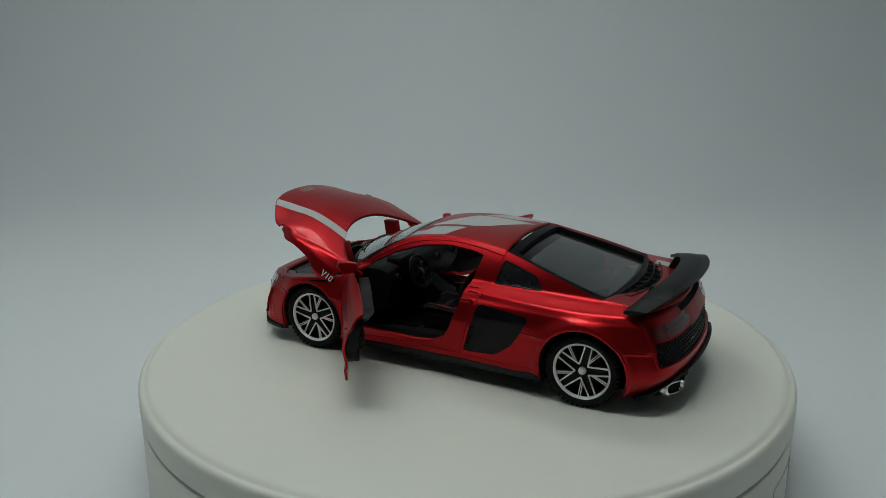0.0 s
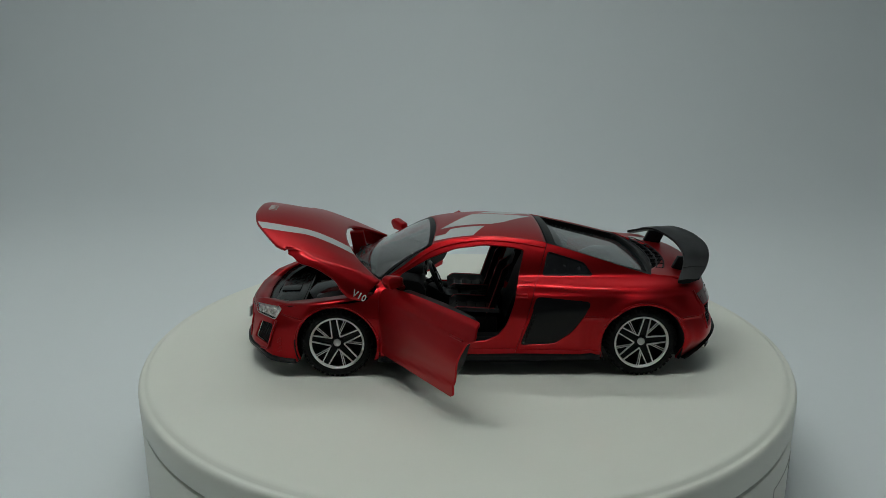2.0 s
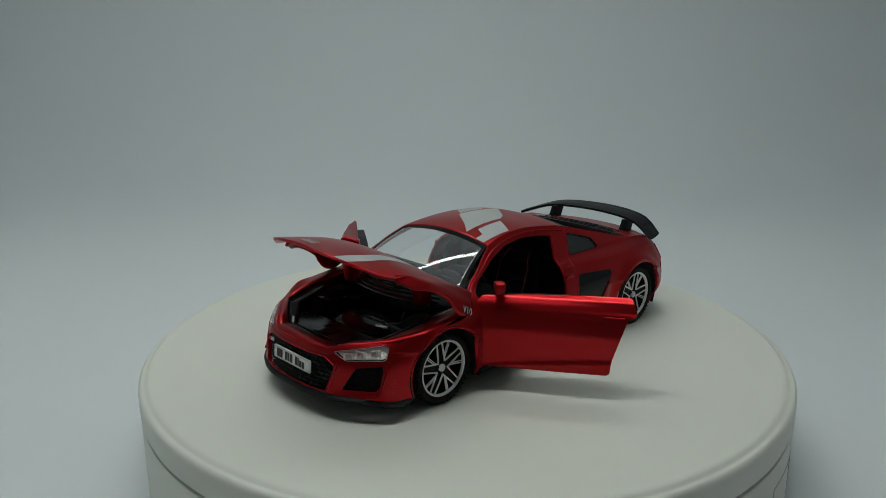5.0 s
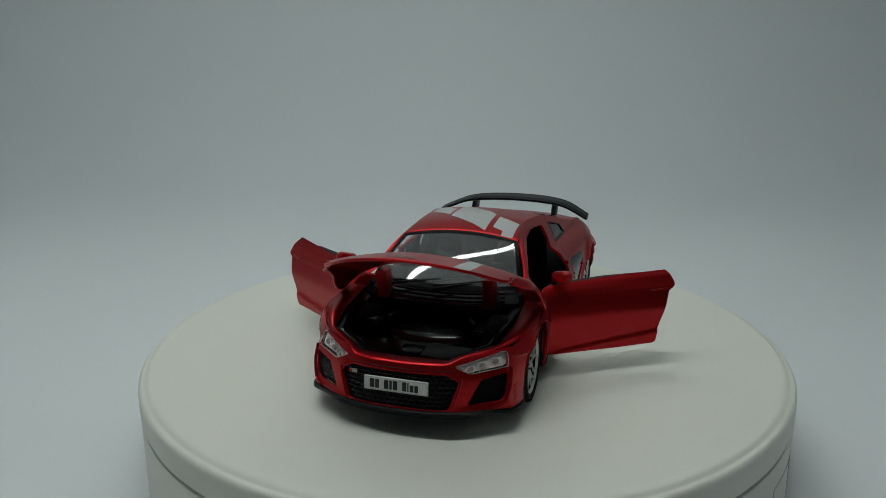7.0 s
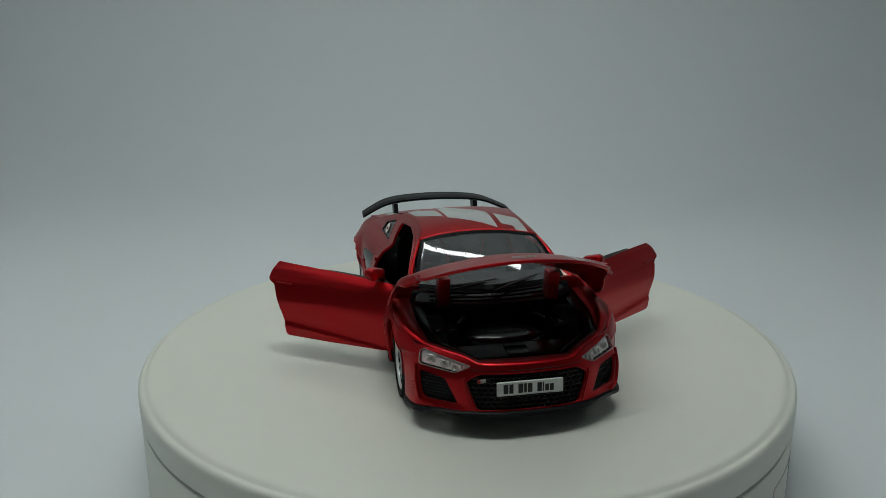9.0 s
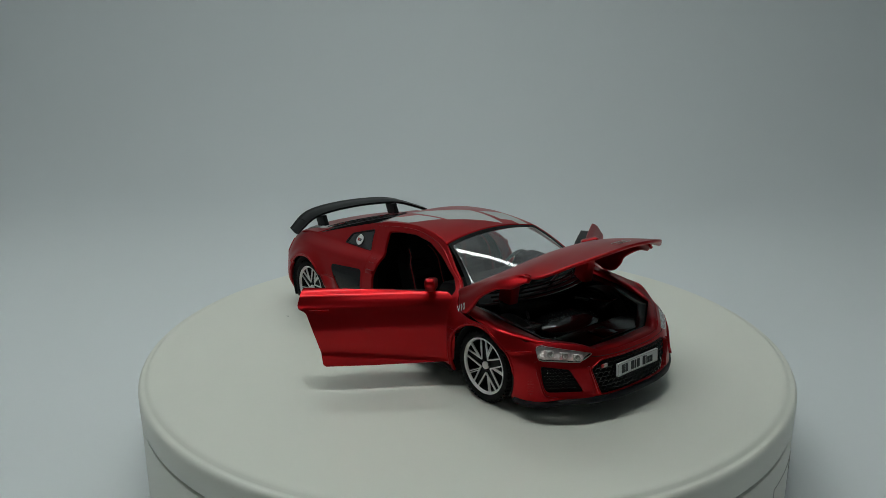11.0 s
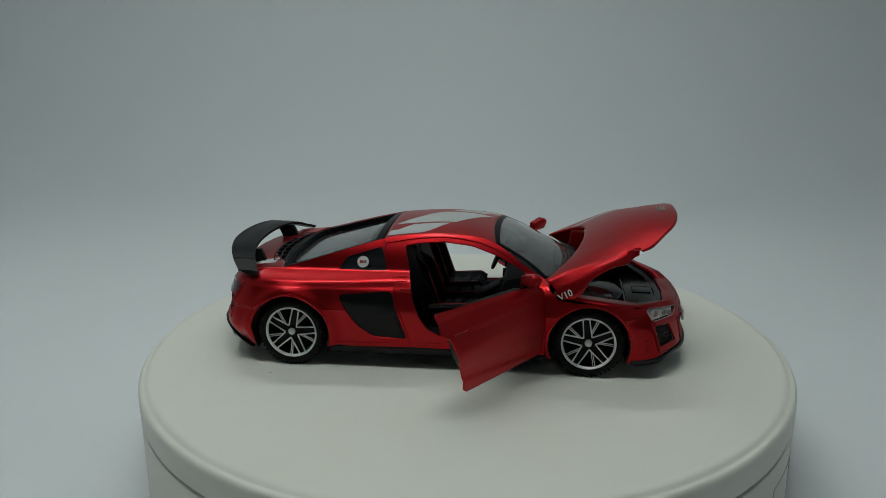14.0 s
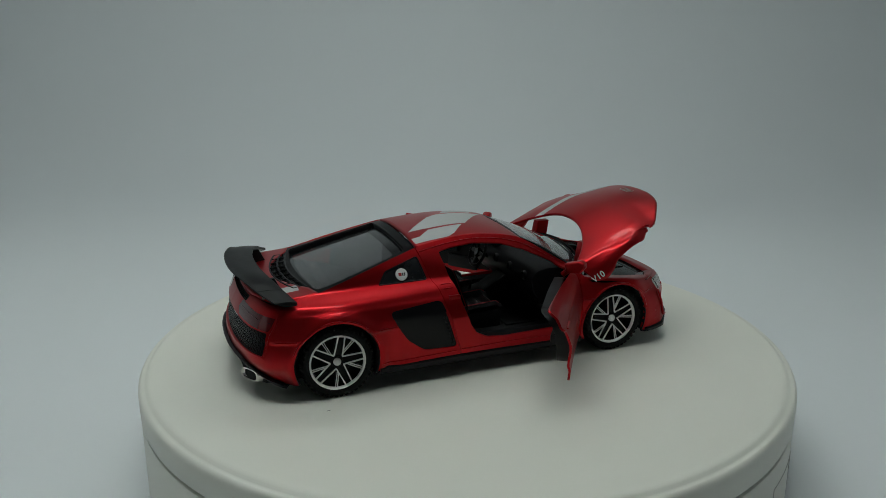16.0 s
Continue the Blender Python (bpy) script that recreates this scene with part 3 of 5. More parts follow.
def build_sides():
    # sill, pillars and roof rail round the door opening
    out = [(39.2, 7.6), (10, 8.6), (-9.2, 8.8), (-9.9, 11.5), (-13.8, 25), (-15.4, 30.2), (-16.6, 34), (-17.6, 35.6), (-20.9, 45.6), (-21.2, 46.3), (-10, 47.7), (0, 48.3), (11.7, 47.5), (20.5, 45.7), (25, 43.2), (30, 39.8), (35, 36.8), (39.0, 34.9), (39.2, 30), (39.3, 20)]
    door = [(36.8, 13.9), (8, 13.0), (1, 13.8), (-3.2, 16), (-6, 20), (-8.8, 28), (-10.8, 36), (-13.0, 44.4), (-8, 45.3), (1.4, 46.0), (11.7, 45.0), (21, 42.0), (30, 37.4), (36.8, 34.0), (37.4, 25)]
    geo = sheet(uz(out), [uz(rounded(door, 1.0, 3))], 1.5, skin_v())
    for k, fr in enumerate(both("door_frame", geo, RED, car, "red sill, pillar and roof rail", 40, 1.1)):
        s = 1 - 2 * k
        # ridges and a latch on the pillar
        for z0 in (33.2, 34.4):
            l = [side_point(x, z0, 0.1) for x in (-11.2, -13, -15)]
            part("pillar_rib", tube([(a, s * b, c) for a, b, c in l], 0.2, 6), RED, fr)
        p = side_point(-11.4, 30.4, 0.25)
        part("latch", box((p[0], s * p[1], p[2]), (4.2, 1.2, 1.5), 0.3), RED, fr)
        # drip line along the roof rail
        l = [side_point(x, z, 0.05) for x, z in cr([(-20, 45.0), (-10, 46.5), (1, 47.2), (11.7, 46.3), (20.8, 43.8), (30, 38.7), (37.5, 34.8)], 6)]
        part("drip_line", tube([(a, s * b, c) for a, b, c in l], 0.24, 6), RED, fr)
        part("sill_line", tube([(a, s * b, c) for a, b, c in (side_point(x, 10.9 - 0.012 * abs(x - 10), 0.03) for x in np.linspace(38.5, -9.2, 24))], 0.22, 6), RED, fr)
        # black skirt below the sill
        def skirt(u, v):
            x = 40 - u * 80
            z, d = [(9.0, -0.4), (7.9, 0.5), (6.2, 0.3), (5.6, -2.0)][round(v * 3)]
            q = side_point(x, z, d)
            return (q[0], s * q[1], q[2])
        part("side_skirt", grid(skirt, 40, 3, s < 0), BLACK, car, "black side skirt", 50, 0.6)


def build_rear():
    half = uz([(-10.15, 11.5), (-14.05, 25), (-15.65, 30.2), (-16.85, 34.2), (-17.85, 35.7), (-21.15, 45.5), (-21.45, 46.3), (-30, 44.1), (-40, 41.3), (-50, 38.4), (-58, 36.3), (-62, 35.7), (-68, 35.2), (-73, 34.2)][::-1])
    rear_top = [(UR(y), V(z)) for y, z in ((32, 33.6), (26, 33.6), (15, 33.9), (0, 34.0))]
    low = uz([(-9.45, 8.8), (-25, 8.6), (-40.2, 7.6)] + arch(-55, -21, 206, 14.9) + [(-69.2, 6.2), (-71, 6.0)])
    rear_low = [(UR(y), V(z)) for y, z in ((36.4, 6.6), (34.5, 8.2), (31, 10.6), (28, 12.5), (24, 14.0), (15, 14.4), (0, 14.5))]
    # left half from the middle of the tail, along the top to the front, back along the bottom
    left = rear_top[::-1] + half + low + rear_low
    right = [(2 * HALF - a, b) for a, b in left[1:-1]][::-1]
    outline = left + right
    qw = [(-37.4, 35.9), (-34.4, 40.0), (-21.6, 43.6), (-19.3, 35.9)]
    blade = [(-35.8, 28.4), (-16.9, 29.9), (-10.9, 12.0), (-23.5, 12.6), (-29.8, 17.4), (-33.8, 23.5)]
    hq, hb = uz(rounded(qw, 0.9, 3)), uz(rounded(blade, 1.8, 4))
    vent = [(-34.6, 25.6), (-12, 26.2), (12, 26.2), (34.6, 25.6), (33.6, 17.3), (-33.6, 17.3)]
    hv = rounded([(UR(y), V(z)) for y, z in vent[::-1]], 0.9)
    mir = lambda h: [(2 * HALF - a, b) for a, b in h][::-1]
    shell = part("rear_body", sheet(outline, [hq, hb, hv, mir(hq), mir(hb)], 1.1, skin_v(), (-50, 0, 20)), RED, car, "metallic red rear wings and tail", 40, 0.9)
    for m in (lambda h: h, mir):
        s = 1 if m(hq) is hq else -1
        grow = lambda h, k: [(sum(a for a, _ in h) / len(h) * (1 - k) + a * k, sum(b for _, b in h) / len(h) * (1 - k) + b * k) for a, b in h]
        part("quarter_window", sheet(m(grow(hq, 1.04)), [], 1.5, skin_v(-0.45)), DARK_GLASS, shell, "gloss black quarter window", 40)
        part("side_blade", sheet(m(grow(hb, 1.03)), [], 0.9, lambda u, v: skin_v(-0.45 + 0.55 * step(22.5, 27.2, float(np.interp(v, _v, _z))))(u, v)), BLADE, shell, "gloss black side blade with a folded top", 40)
        line = [skin(u, float(np.interp(v, _v, _z)), -0.25) for u, v in dense(m(hq), 1.2)]
        part("window_seal", tube(line, 0.3, 6, closed=True), BLACK, shell)
        part("sill_line", tube([(a, s * b, c) for a, b, c in (side_point(x, 10.5 + 0.02 * (x + 10), 0.03) for x in np.linspace(-10.6, -39.6, 16))], 0.22, 6), RED, shell)
        # a mesh vent at the front of the blade
        dots = []
        for i in range(2):
            for j in range(8):
                q = side_point(-11.5 - 0.335 * (13.5 + j * 1.5 - 12) - i * 0.8, 13.5 + j * 1.5, -0.2)
                dots.append(box((q[0], s * q[1], q[2]), (0.4, 0.5, 0.7), 0.1, seg=1))
        tagged(part("vent_mesh", joined(*dots), BLACK_MATT, shell), kind="stuff")
        for xs in ((-33.6, -35.5, -38.0, -40.4), (-68.6, -70.5, -72.6, -74.8)):
            part("crease", tube([(q[0], s * q[1], q[2]) for q in (side_point(x, 23.3 + 0.02 * (x + 33), 0.1) for x in xs)], 0.3, 6), RED, shell)
        flare = [side_point(-55 + 15.6 * math.cos(w), 12.8 + 15.6 * math.sin(w), 0.05) for w in np.linspace(radians(20), radians(160), 26)]
        part("arch_lip", tube([(a, s * b, c) for a, b, c in flare], 0.34, 6), RED, shell)
        lamp = [(36.0, 30.2), (14, 31.3), (12.6, 28.6), (15.5, 26.9), (34.9, 26.1)]
        U2 = lambda P: [(UR(s * y), V(z)) for y, z in P]
        part("tail_light", sheet(rounded(U2(lamp), 0.7), [], 1.3, skin_v(0.14), (-50, 0, 20)), TAIL_RED, shell, "dark red tail light", 50, 0.3)
        part("corner_edge", tube([skin(UR(s * y), z, 0.05) for y, z in ((36.4, 31.2), (36.2, 28.0), (35.4, 25.0), (34.6, 20.5), (34.0, 17.0))], 0.4, 6), RED, shell)
        part("lamp_line", tube([skin(UR(s * y), z, 0.2) for y, z in ((35.0, 28.6), (30, 28.9), (24, 29.3), (15.5, 29.6))], 0.16, 5), TAIL_RED, shell)
    # honeycomb vent across the whole tail with the plate in its middle
    part("tail_recess", sheet([(UR(y), V(z)) for y, z in ((-35.4, 26.8), (0, 26.9), (35.4, 26.8), (34.2, 16.4), (0, 16.4), (-34.2, 16.4))], [], 2, skin_v(-1.9), (-50, 0, 20)), BLACK_MATT, shell, "black tail recess")
    cells = []
    for j in range(6):
        for i in range(-19, 20):
            y, z = (i + 0.5 * (j % 2)) * 1.8, 18.2 + j * 1.5
            if inside((y, z), vent) and inside((y + 0.7, z), vent) and inside((y - 0.7, z), vent):
                p = skin(UR(y), z, -1.0)
                _, _, nx, ny = plan(UR(y))
                cells.append(tube([(p[0] - ny * 0.84 * math.cos(math.pi * k / 3), p[1] + nx * 0.84 * math.cos(math.pi * k / 3), p[2] + 0.76 * math.sin(math.pi * k / 3)) for k in range(6)], 0.22, 5, closed=True))
    tagged(part("tail_honeycomb", joined(*cells), BLACK_GLOSS, shell, "black honeycomb vent"), kind="stuff")
    base = part("plate", moved(prism(rounded([(-10.2, -2.35), (10.2, -2.35), (10.2, 2.35), (-10.2, 2.35)], 0.4, 3), -0.35, 0.3, "x", 0.1), pose(-84.6, 0, 21.8)), WHITE_PRINT, shell, "white plate with black characters")
    for a, b, hh in PLATE_BARS:
        part("character", box((-85.0, -(a + b) / 2, 21.8 + (hh - 2.9) / 2), (0.14, b - a, hh), 0), INK, base)
    p = skin(UR(15.5), 30.0, 0.15)
    part("badge", box((p[0], p[1], p[2] - 0.4), (0.5, 2.4, 1.3), 0.1), GREY_PRINT, shell, "small pale badge")
    part("emblem", joined(*[tube([(-83.0, y + 0.85 * math.cos(w), 29.8 + 0.85 * math.sin(w)) for w in np.linspace(0, 2 * math.pi, 14)[:-1]], 0.16, 5, closed=True) for y in (-2.1, -0.7, 0.7, 2.1)]), GREY_PRINT, shell)
    # round mark on the right quarter window
    p = Vector(side_point(-28.4, 38.6, 0.0))
    q = Vector(side_point(-28.4, 40.6, 0.0)) - Vector(side_point(-28.4, 36.6, 0.0))
    nrm = q.cross(Vector((1, 0, 0))).normalized()
    nrm = nrm if nrm.y > 0 else -nrm
    disc = lathe([(0, 0.18), (2.1, 0.18), (2.2, 0.05), (2.2, -0.1)], 28)
    mm = Matrix.Translation(p) @ nrm.to_track_quat("Y", "Z").to_matrix().to_4x4()
    st = part("sticker", mirrored(moved(disc, mm)), WHITE_PRINT, shell, "round white sticker")
    part("print_red", mirrored(moved(box((-0.6, 0.22, 0), (1.1, 0.08, 1.2), 0), mm)), RED_PRINT, st)
    part("print_dark", mirrored(moved(joined(box((0.4, 0.22, 0), (0.45, 0.08, 1.1), 0), box((1.05, 0.22, 0), (0.45, 0.08, 1.1), 0)), mm)), INK, st)
    # diffuser with tail pipes
    def diff(u, v):
        y = 37.0 * (1 - 2 * u)
        top = float(np.interp(abs(y), [0, 15, 24, 28, 31, 34.5, 37], [14.8, 14.7, 14.3, 12.8, 10.9, 8.5, 6.9]))
        z, d = [(top, 0.1), (top - 0.5, 1.5), (max(4.6, top - 2.6), 1.2), (max(4.5, top - 3.2), -2.0), (4.4, -6)][round(v * 4)]
        return skin(UR(y), z, d)
    df = part("rear_diffuser", grid(diff, 64, 4), BLACK, car, "black rear diffuser", 45, 0.5)
    for y in (-15, -9, -3, 3, 9, 15):
        part("fin", prism([(-79, 4.6), (-84.2, 5.4), (-84.8, 9.6), (-79, 11)], y - 0.4, y + 0.4, "y", 0.15), BLACK, df)
    for s in (1, -1):
        block = [(-70, s * 19.5), (-83.6, s * 20), (-82.0, s * 25), (-78.6, s * 30.5), (-70, s * 32.5)]
        part("pipe_housing", prism(block if s > 0 else block[::-1], 5.6, 11.4, "z", 0.7), BLACK, df)
        pipe = []
        for r, h in ((1.0, 0), (1.0, 3.4), (0.82, 3.5), (0.78, 0.4)):
            pipe.append([(-81.2 - h * 0.62 + 0.62 * 3.7 * r * math.copysign(abs(math.cos(w)) ** 0.6, math.cos(w)), s * (26.0 + 3.7 * r * math.copysign(abs(math.cos(w)) ** 0.6, math.cos(w))), 7.9 + 2.1 * r * math.copysign(abs(math.sin(w)) ** 0.7, math.sin(w))) for w in np.linspace(0, 2 * math.pi, 29)[:-1]])
        vs = sum(pipe, [])
        fs = [(a * 28 + k, a * 28 + (k + 1) % 28, (a + 1) * 28 + (k + 1) % 28, (a + 1) * 28 + k) for a in range(3) for k in range(28)]
        if s > 0:
            fs = [f[::-1] for f in fs]
        tp = part("tail_pipe", (vs, fs), CHROME, df, "oval chrome tail pipe", 50)
        mouth = [(-82.6 + 0.62 * 3.2 * math.cos(w), s * (26.0 + 3.2 * math.cos(w)), 7.9 + 1.8 * math.sin(w)) for w in np.linspace(0, 2 * math.pi, 25)[:-1]]
        part("pipe_core", (mouth + [(x + 1.2, y, z) for x, y, z in mouth], [tuple(range(24)), tuple(range(47, 23, -1))] + [(k, (k + 1) % 24, 24 + (k + 1) % 24, 24 + k) for k in range(24)]), BLACK_MATT, tp)


build_front()
build_sides()
build_rear()


# ---- roof, glass and rear deck ----
RAIL = table([-62, -58, -50, -40, -30, -22, -10, 0, 11.7, 20.5, 25, 30, 35, 39], [35.7, 36.3, 38.4, 41.3, 44.1, 46.2, 47.7, 48.3, 47.5, 45.7, 43.2, 39.8, 36.8, 34.9])
CROWN = table([-84, -74, -68, -60, -50, -40, -22, -10, 0, 10, 19, 22], [33.9, 35.0, 35.8, 36.9, 39.7, 42.8, 48.2, 49.7, 50.2, 49.6, 47.8, 47.0])


def roof_point(x, y, lift=0.0):
    ye = side_point(x, RAIL(x))[1]
    a = min(1.0, abs(y) / ye)
    ze, zc = RAIL(x), CROWN(x)
    return (x, y, ze + (zc - ze) * (1 - a ** 2.3) + lift)


def screen_point(s, a, lift=0.0):
    """Windscreen: s from the roof down to the cowl, a across."""
    top = (18.6 + 2.0 * a * a, 22.3 * a, 47.9 - 2.2 * a * a)
    low = (50.5 - 11.0 * a * a, 28.3 * a, 34.9 - 1.2 * a * a)
    bulge = 0.9 * math.sin(math.pi * s)
    return (top[0] + (low[0] - top[0]) * s + bulge * 0.5, top[1] + (low[1] - top[1]) * s, top[2] + (low[2] - top[2]) * s + bulge + lift)


def build_roof():
    def rp(u, v):
        x0 = -21.6
        a = v * 2 - 1
        x1 = 18.4 + 2.0 * a * a
        x = x0 + (x1 - x0) * u
        return roof_point(x, a * side_point(x, RAIL(x))[1])
    roof = part("roof", grid(rp, 36, 40, True), RED, car, "metallic red roof", 40, 0.9)
    marks = [[(-20.8, -21.0), (-7.4, -19.9), (-4.4, -17.7), (1.5, -10.0), (-12.5, -11.0), (-17.5, -16.0), (-20.9, -16.4)],
             [(-20.0, -9.6), (3.6, -8.7), (12.4, 3.4), (16.8, 8.6), (-2.6, 8.3), (-7.4, 5.2)],
             [(0.0, 10.5), (5.0, 19.4), (19.4, 19.8), (18.9, 15.4), (15.0, 15.1), (12.9, 10.9)]]
    for m in marks:
        part("roof_stripe", sheet(m, [], 1.5, lambda x, y: roof_point(x, y, 0.07), (0, 0, 0)), DECAL, roof, "silver stripe print", 40)
    glass = part("windscreen", grid(lambda u, v: screen_point(0.02 + 0.96 * u, (v * 2 - 1) * 0.985), 20, 30, True), GLASS, car, "clear plastic windscreen", 60, 0.5)
    glass.visible_shadow = False
    # black edge of the screen
    outer = [(0.0, -1), (0.0, 1), (1.0, 1), (1.0, -1)]
    inner = [(0.06, -0.945), (0.06, 0.945), (0.94, 0.955), (0.94, -0.955)]
    geo = sheet([(a * 28, s * 34) for s, a in outer], [rounded([(a * 28, s * 34) for s, a in inner], 1.5)], 1.6, lambda p, q: screen_point(q / 34, p / 28, 0.12), (10, 0, 20))
    part("windscreen_frame", geo, FRAME, car, "black windscreen edge", 50, 0.3)
    # cowl with wiper shapes below the screen
    def cowl(u, v):
        a = v * 2 - 1
        q = screen_point(1.0, a)
        return (q[0] - 1.0 + u * (4.5 + 1.5 * a * a), q[1] * (1 + 0.06 * u), q[2] - 1.0 - u * 3.2)
    cw = part("cowl", grid(cowl, 6, 30, True), BLACK_GLOSS, car, "gloss black ribbed cowl", 50, 0.6)
    for k in range(3):
        part("rib", tube([Vector(cowl(0.15 + 0.3 * k, v)) + Vector((0, 0, 0.3)) for v in np.linspace(0.1, 0.9, 18)], 0.22, 6), BLACK_GLOSS, cw)
    for a0, a1 in ((-0.62, 0.02), (-0.05, 0.6)):
        part("wiper", tube([Vector(screen_point(0.985 - 0.10 * t, a0 + (a1 - a0) * t, 0.75)) for t in np.linspace(0, 1, 9)], 0.3, 6), BLACK_GLOSS, cw)
        part("wiper_arm", tube(cr([Vector(screen_point(1.06 - 0.12 * t, a0 + (a1 - a0) * (0.02 + 0.72 * t), 0.9 + 0.5 * math.sin(3 * t))) for t in np.linspace(0, 1, 6)], 3), 0.42, 6), BLACK_GLOSS, cw)


def build_rear_window():
    # deep black surround, smoked pane, louvres
    x0, x1 = -22.4, -60.5
    def at(p, q, lift):
        x = x0 + (x1 - x0 - 3.5 * (1 - (p / 24) ** 2)) * q / 40
        ye = side_point(max(x, -61), RAIL(max(x, -61)))[1] - 0.5
        a = p / 24
        y = a * ye
        ze, zc = RAIL(max(x, -61)), CROWN(x)
        return (x, y, ze + (zc - ze) * (1 - abs(a) ** 2.3) + lift)
    outer = [(-24, 0), (24, 0), (24, 40), (-24, 40)]
    inner = rounded([(-22.4, 3.0), (22.4, 3.0), (21.9, 38.0), (-21.9, 38.0)], 2.0)
    fr = part("rear_window_frame", sheet(outer, [inner], 1.8, lambda p, q: at(p, q, -0.25), (-40, 0, 20)), FRAME, car, "satin black rear window surround", 40, 2.4)
    pane = part("rear_window", sheet(rounded([(-22.9, 2.6), (22.9, 2.6), (22.4, 38.5), (-22.4, 38.5)], 2.0), [], 1.8, lambda p, q: at(p, q, -2.3), (-40, 0, 20)), SMOKED, car, "smoked clear rear window", 60, 0.5)
    pane.visible_shadow = False
    part("border", sheet(rounded([(-22.9, 2.6), (22.9, 2.6), (22.4, 38.5), (-22.4, 38.5)], 2.0), [rounded([(-19.2, 6.4), (19.2, 6.4), (18.8, 36.2), (-18.8, 36.2)], 2.5)], 1.8, lambda p, q: at(p, q, -2.2), (-40, 0, 20)), BLACK_GLOSS, pane, "black printed border", 50)
    for p, q, wide in ((2.0, 31.2, 0.9), (-1.0, 31.2, 0.6)):
        ring = [at(p + wide * math.cos(w), q + 0.55 * math.sin(w), -2.1) for w in np.linspace(0, 2 * math.pi, 15)[:-1]]
        part("print", tube(ring, 0.06, 5, closed=True), GREY_PRINT, pane, "small pale print")
    # engine cover seen dimly below the pane
    cover = part("engine_cover", box((-42, 0, 28), (32, 30, 6), 1.2, (0, 16, 0)), BLACK_MATT, car, "dark engine cover")
    for y in (-9, -3, 3, 9):
        part("rib", box((-41, y, 31.4), (22, 2.4, 1.2), 0.4, (0, 16, 0)), BLACK_GLOSS, cover)
    # louvre: two rows of mesh panels between ribs
    def lv(t, a, lift):
        x = -60.8 - 3.5 * (1 - a * a) - 6.0 * t * (1 - 0.25 * a * a)
        return (x, a * 23.2, RAIL(-61) + (CROWN(x) - RAIL(-61)) * (1 - abs(a) ** 2.3) * 0.9 - 0.2 + lift)
    louvre = part("louvre", grid(lambda u, v: lv(u, v * 2 - 1, -0.9), 6, 36, False), BLACK_MATT, car, "black mesh louvre behind the rear window", 50, 0.5)
    for t in (0.0, 0.5, 1.0):
        part("rail", tube([lv(t, a, 0) for a in np.linspace(-0.94, 0.94, 30)], 0.38, 6), BLACK, louvre)
    for a in np.linspace(-0.94, 0.94, 9):
        part("rib", tube([lv(t, a, 0) for t in np.linspace(0, 1, 5)], 0.38, 6), BLACK, louvre)
    dots = []
    for i in range(44):
        for j in range(6):
            p = lv(0.12 + 0.15 * j, -0.97 + 1.94 * i / 43, -0.6)
            dots.append(box(p, (0.42, 0.55, 0.35), 0, (0, 0, 45)))
    tagged(part("louvre_mesh", joined(*dots), BLACK, louvre), kind="stuff")


def deck_point(x, a, lift=0.0):
    """Rear deck: x along, a across."""
    if x > -72.5:
        ze = float(np.interp(x, [-73, -68, -62, -58], [34.2, 35.2, 35.7, 36.3]))
        ye = skin(U(x), ze)[1]
    else:
        ze = 33.7
        ye = 31.0 - (-72.5 - x) * 0.5
    zc = CROWN(x)
    return (x, a * ye, ze + (zc - ze) * (1 - abs(a) ** 2.2) + lift)


def build_deck():
    def dp(u, v):
        a = v * 2 - 1
        xf = -61.2 - 9.3 * (1 - min(1, abs(a) / 0.76) ** 2) if abs(a) < 0.76 else -61.2 + (abs(a) - 0.76) * 9
        xb = float(np.interp(abs(a), [0, 0.3, 0.6, 0.85, 1.0], [-81.6, -81.2, -79.6, -76.6, -73.2]))
        return deck_point(xf + (xb - xf) * u, a)
    deck = part("rear_deck", grid(dp, 16, 44, False), RED, car, "metallic red rear deck", 40, 0.8)
    part("deck_stripe", sheet([(-64.5, 19.5), (-64.5, 25), (-77, 25), (-77, 19.5)], [], 1.5, lambda x, y: (lambda q: (q[0], q[1], q[2] + 0.08))(deck_point(x, -y / deck_point(x, 1)[1])), (-60, 0, 0)), DECAL, deck, "silver stripe print")
    # slotted vent in the tail below the spoiler
    strip = rounded([(UR(y), V(z)) for y, z in ((-17, 31.4), (-17, 33.0), (17, 33.0), (17, 31.4))], 0.5)
    vent = part("tail_vent", sheet(strip, [], 1.4, skin_v(0.12), (-50, 0, 20)), BLACK_MATT, car, "black slotted tail vent")
    for y in np.linspace(-16, 16, 24):
        part("slot", tube([skin(UR(y), z, 0.25) for z in (31.6, 32.2, 32.8)], 0.16, 5), BLACK_GLOSS, vent)


def build_spoiler():
    sp = part("rear_spoiler", spoiler_geo(), CARBON, car, "charcoal black rear spoiler", 40)
    for s in (1, -1):
        part("strut", prism([(-69.5, 34.6), (-76.5, 34.0), (-79.0, 39.4), (-72.0, 39.7)], s * 19.8 - 1.1, s * 19.8 + 1.1, "y", 0.4), CARBON, sp)
        part("end_line", tube([spoiler_pt(s * 29.5, t, 0.05) for t in np.linspace(0.02, 0.98, 8)], 0.12, 5), BLACK_MATT, sp)


WING_LEAD = table([-0.3, 0, 0.3, 0.6, 0.8, 1.0], [-75.4, -76.0, -75.4, -73.4, -70.8, -67.2])
WING_TRAIL = table([-0.3, 0, 0.3, 0.6, 0.8, 1.0], [-85.7, -86.4, -85.7, -83.0, -79.8, -74.8])
WING_Z = table([-0.4, 0, 0.4, 0.6, 0.72, 0.8, 0.9, 1.0], [40.7, 41.0, 40.7, 40.1, 39.2, 38.2, 36.8, 35.4])


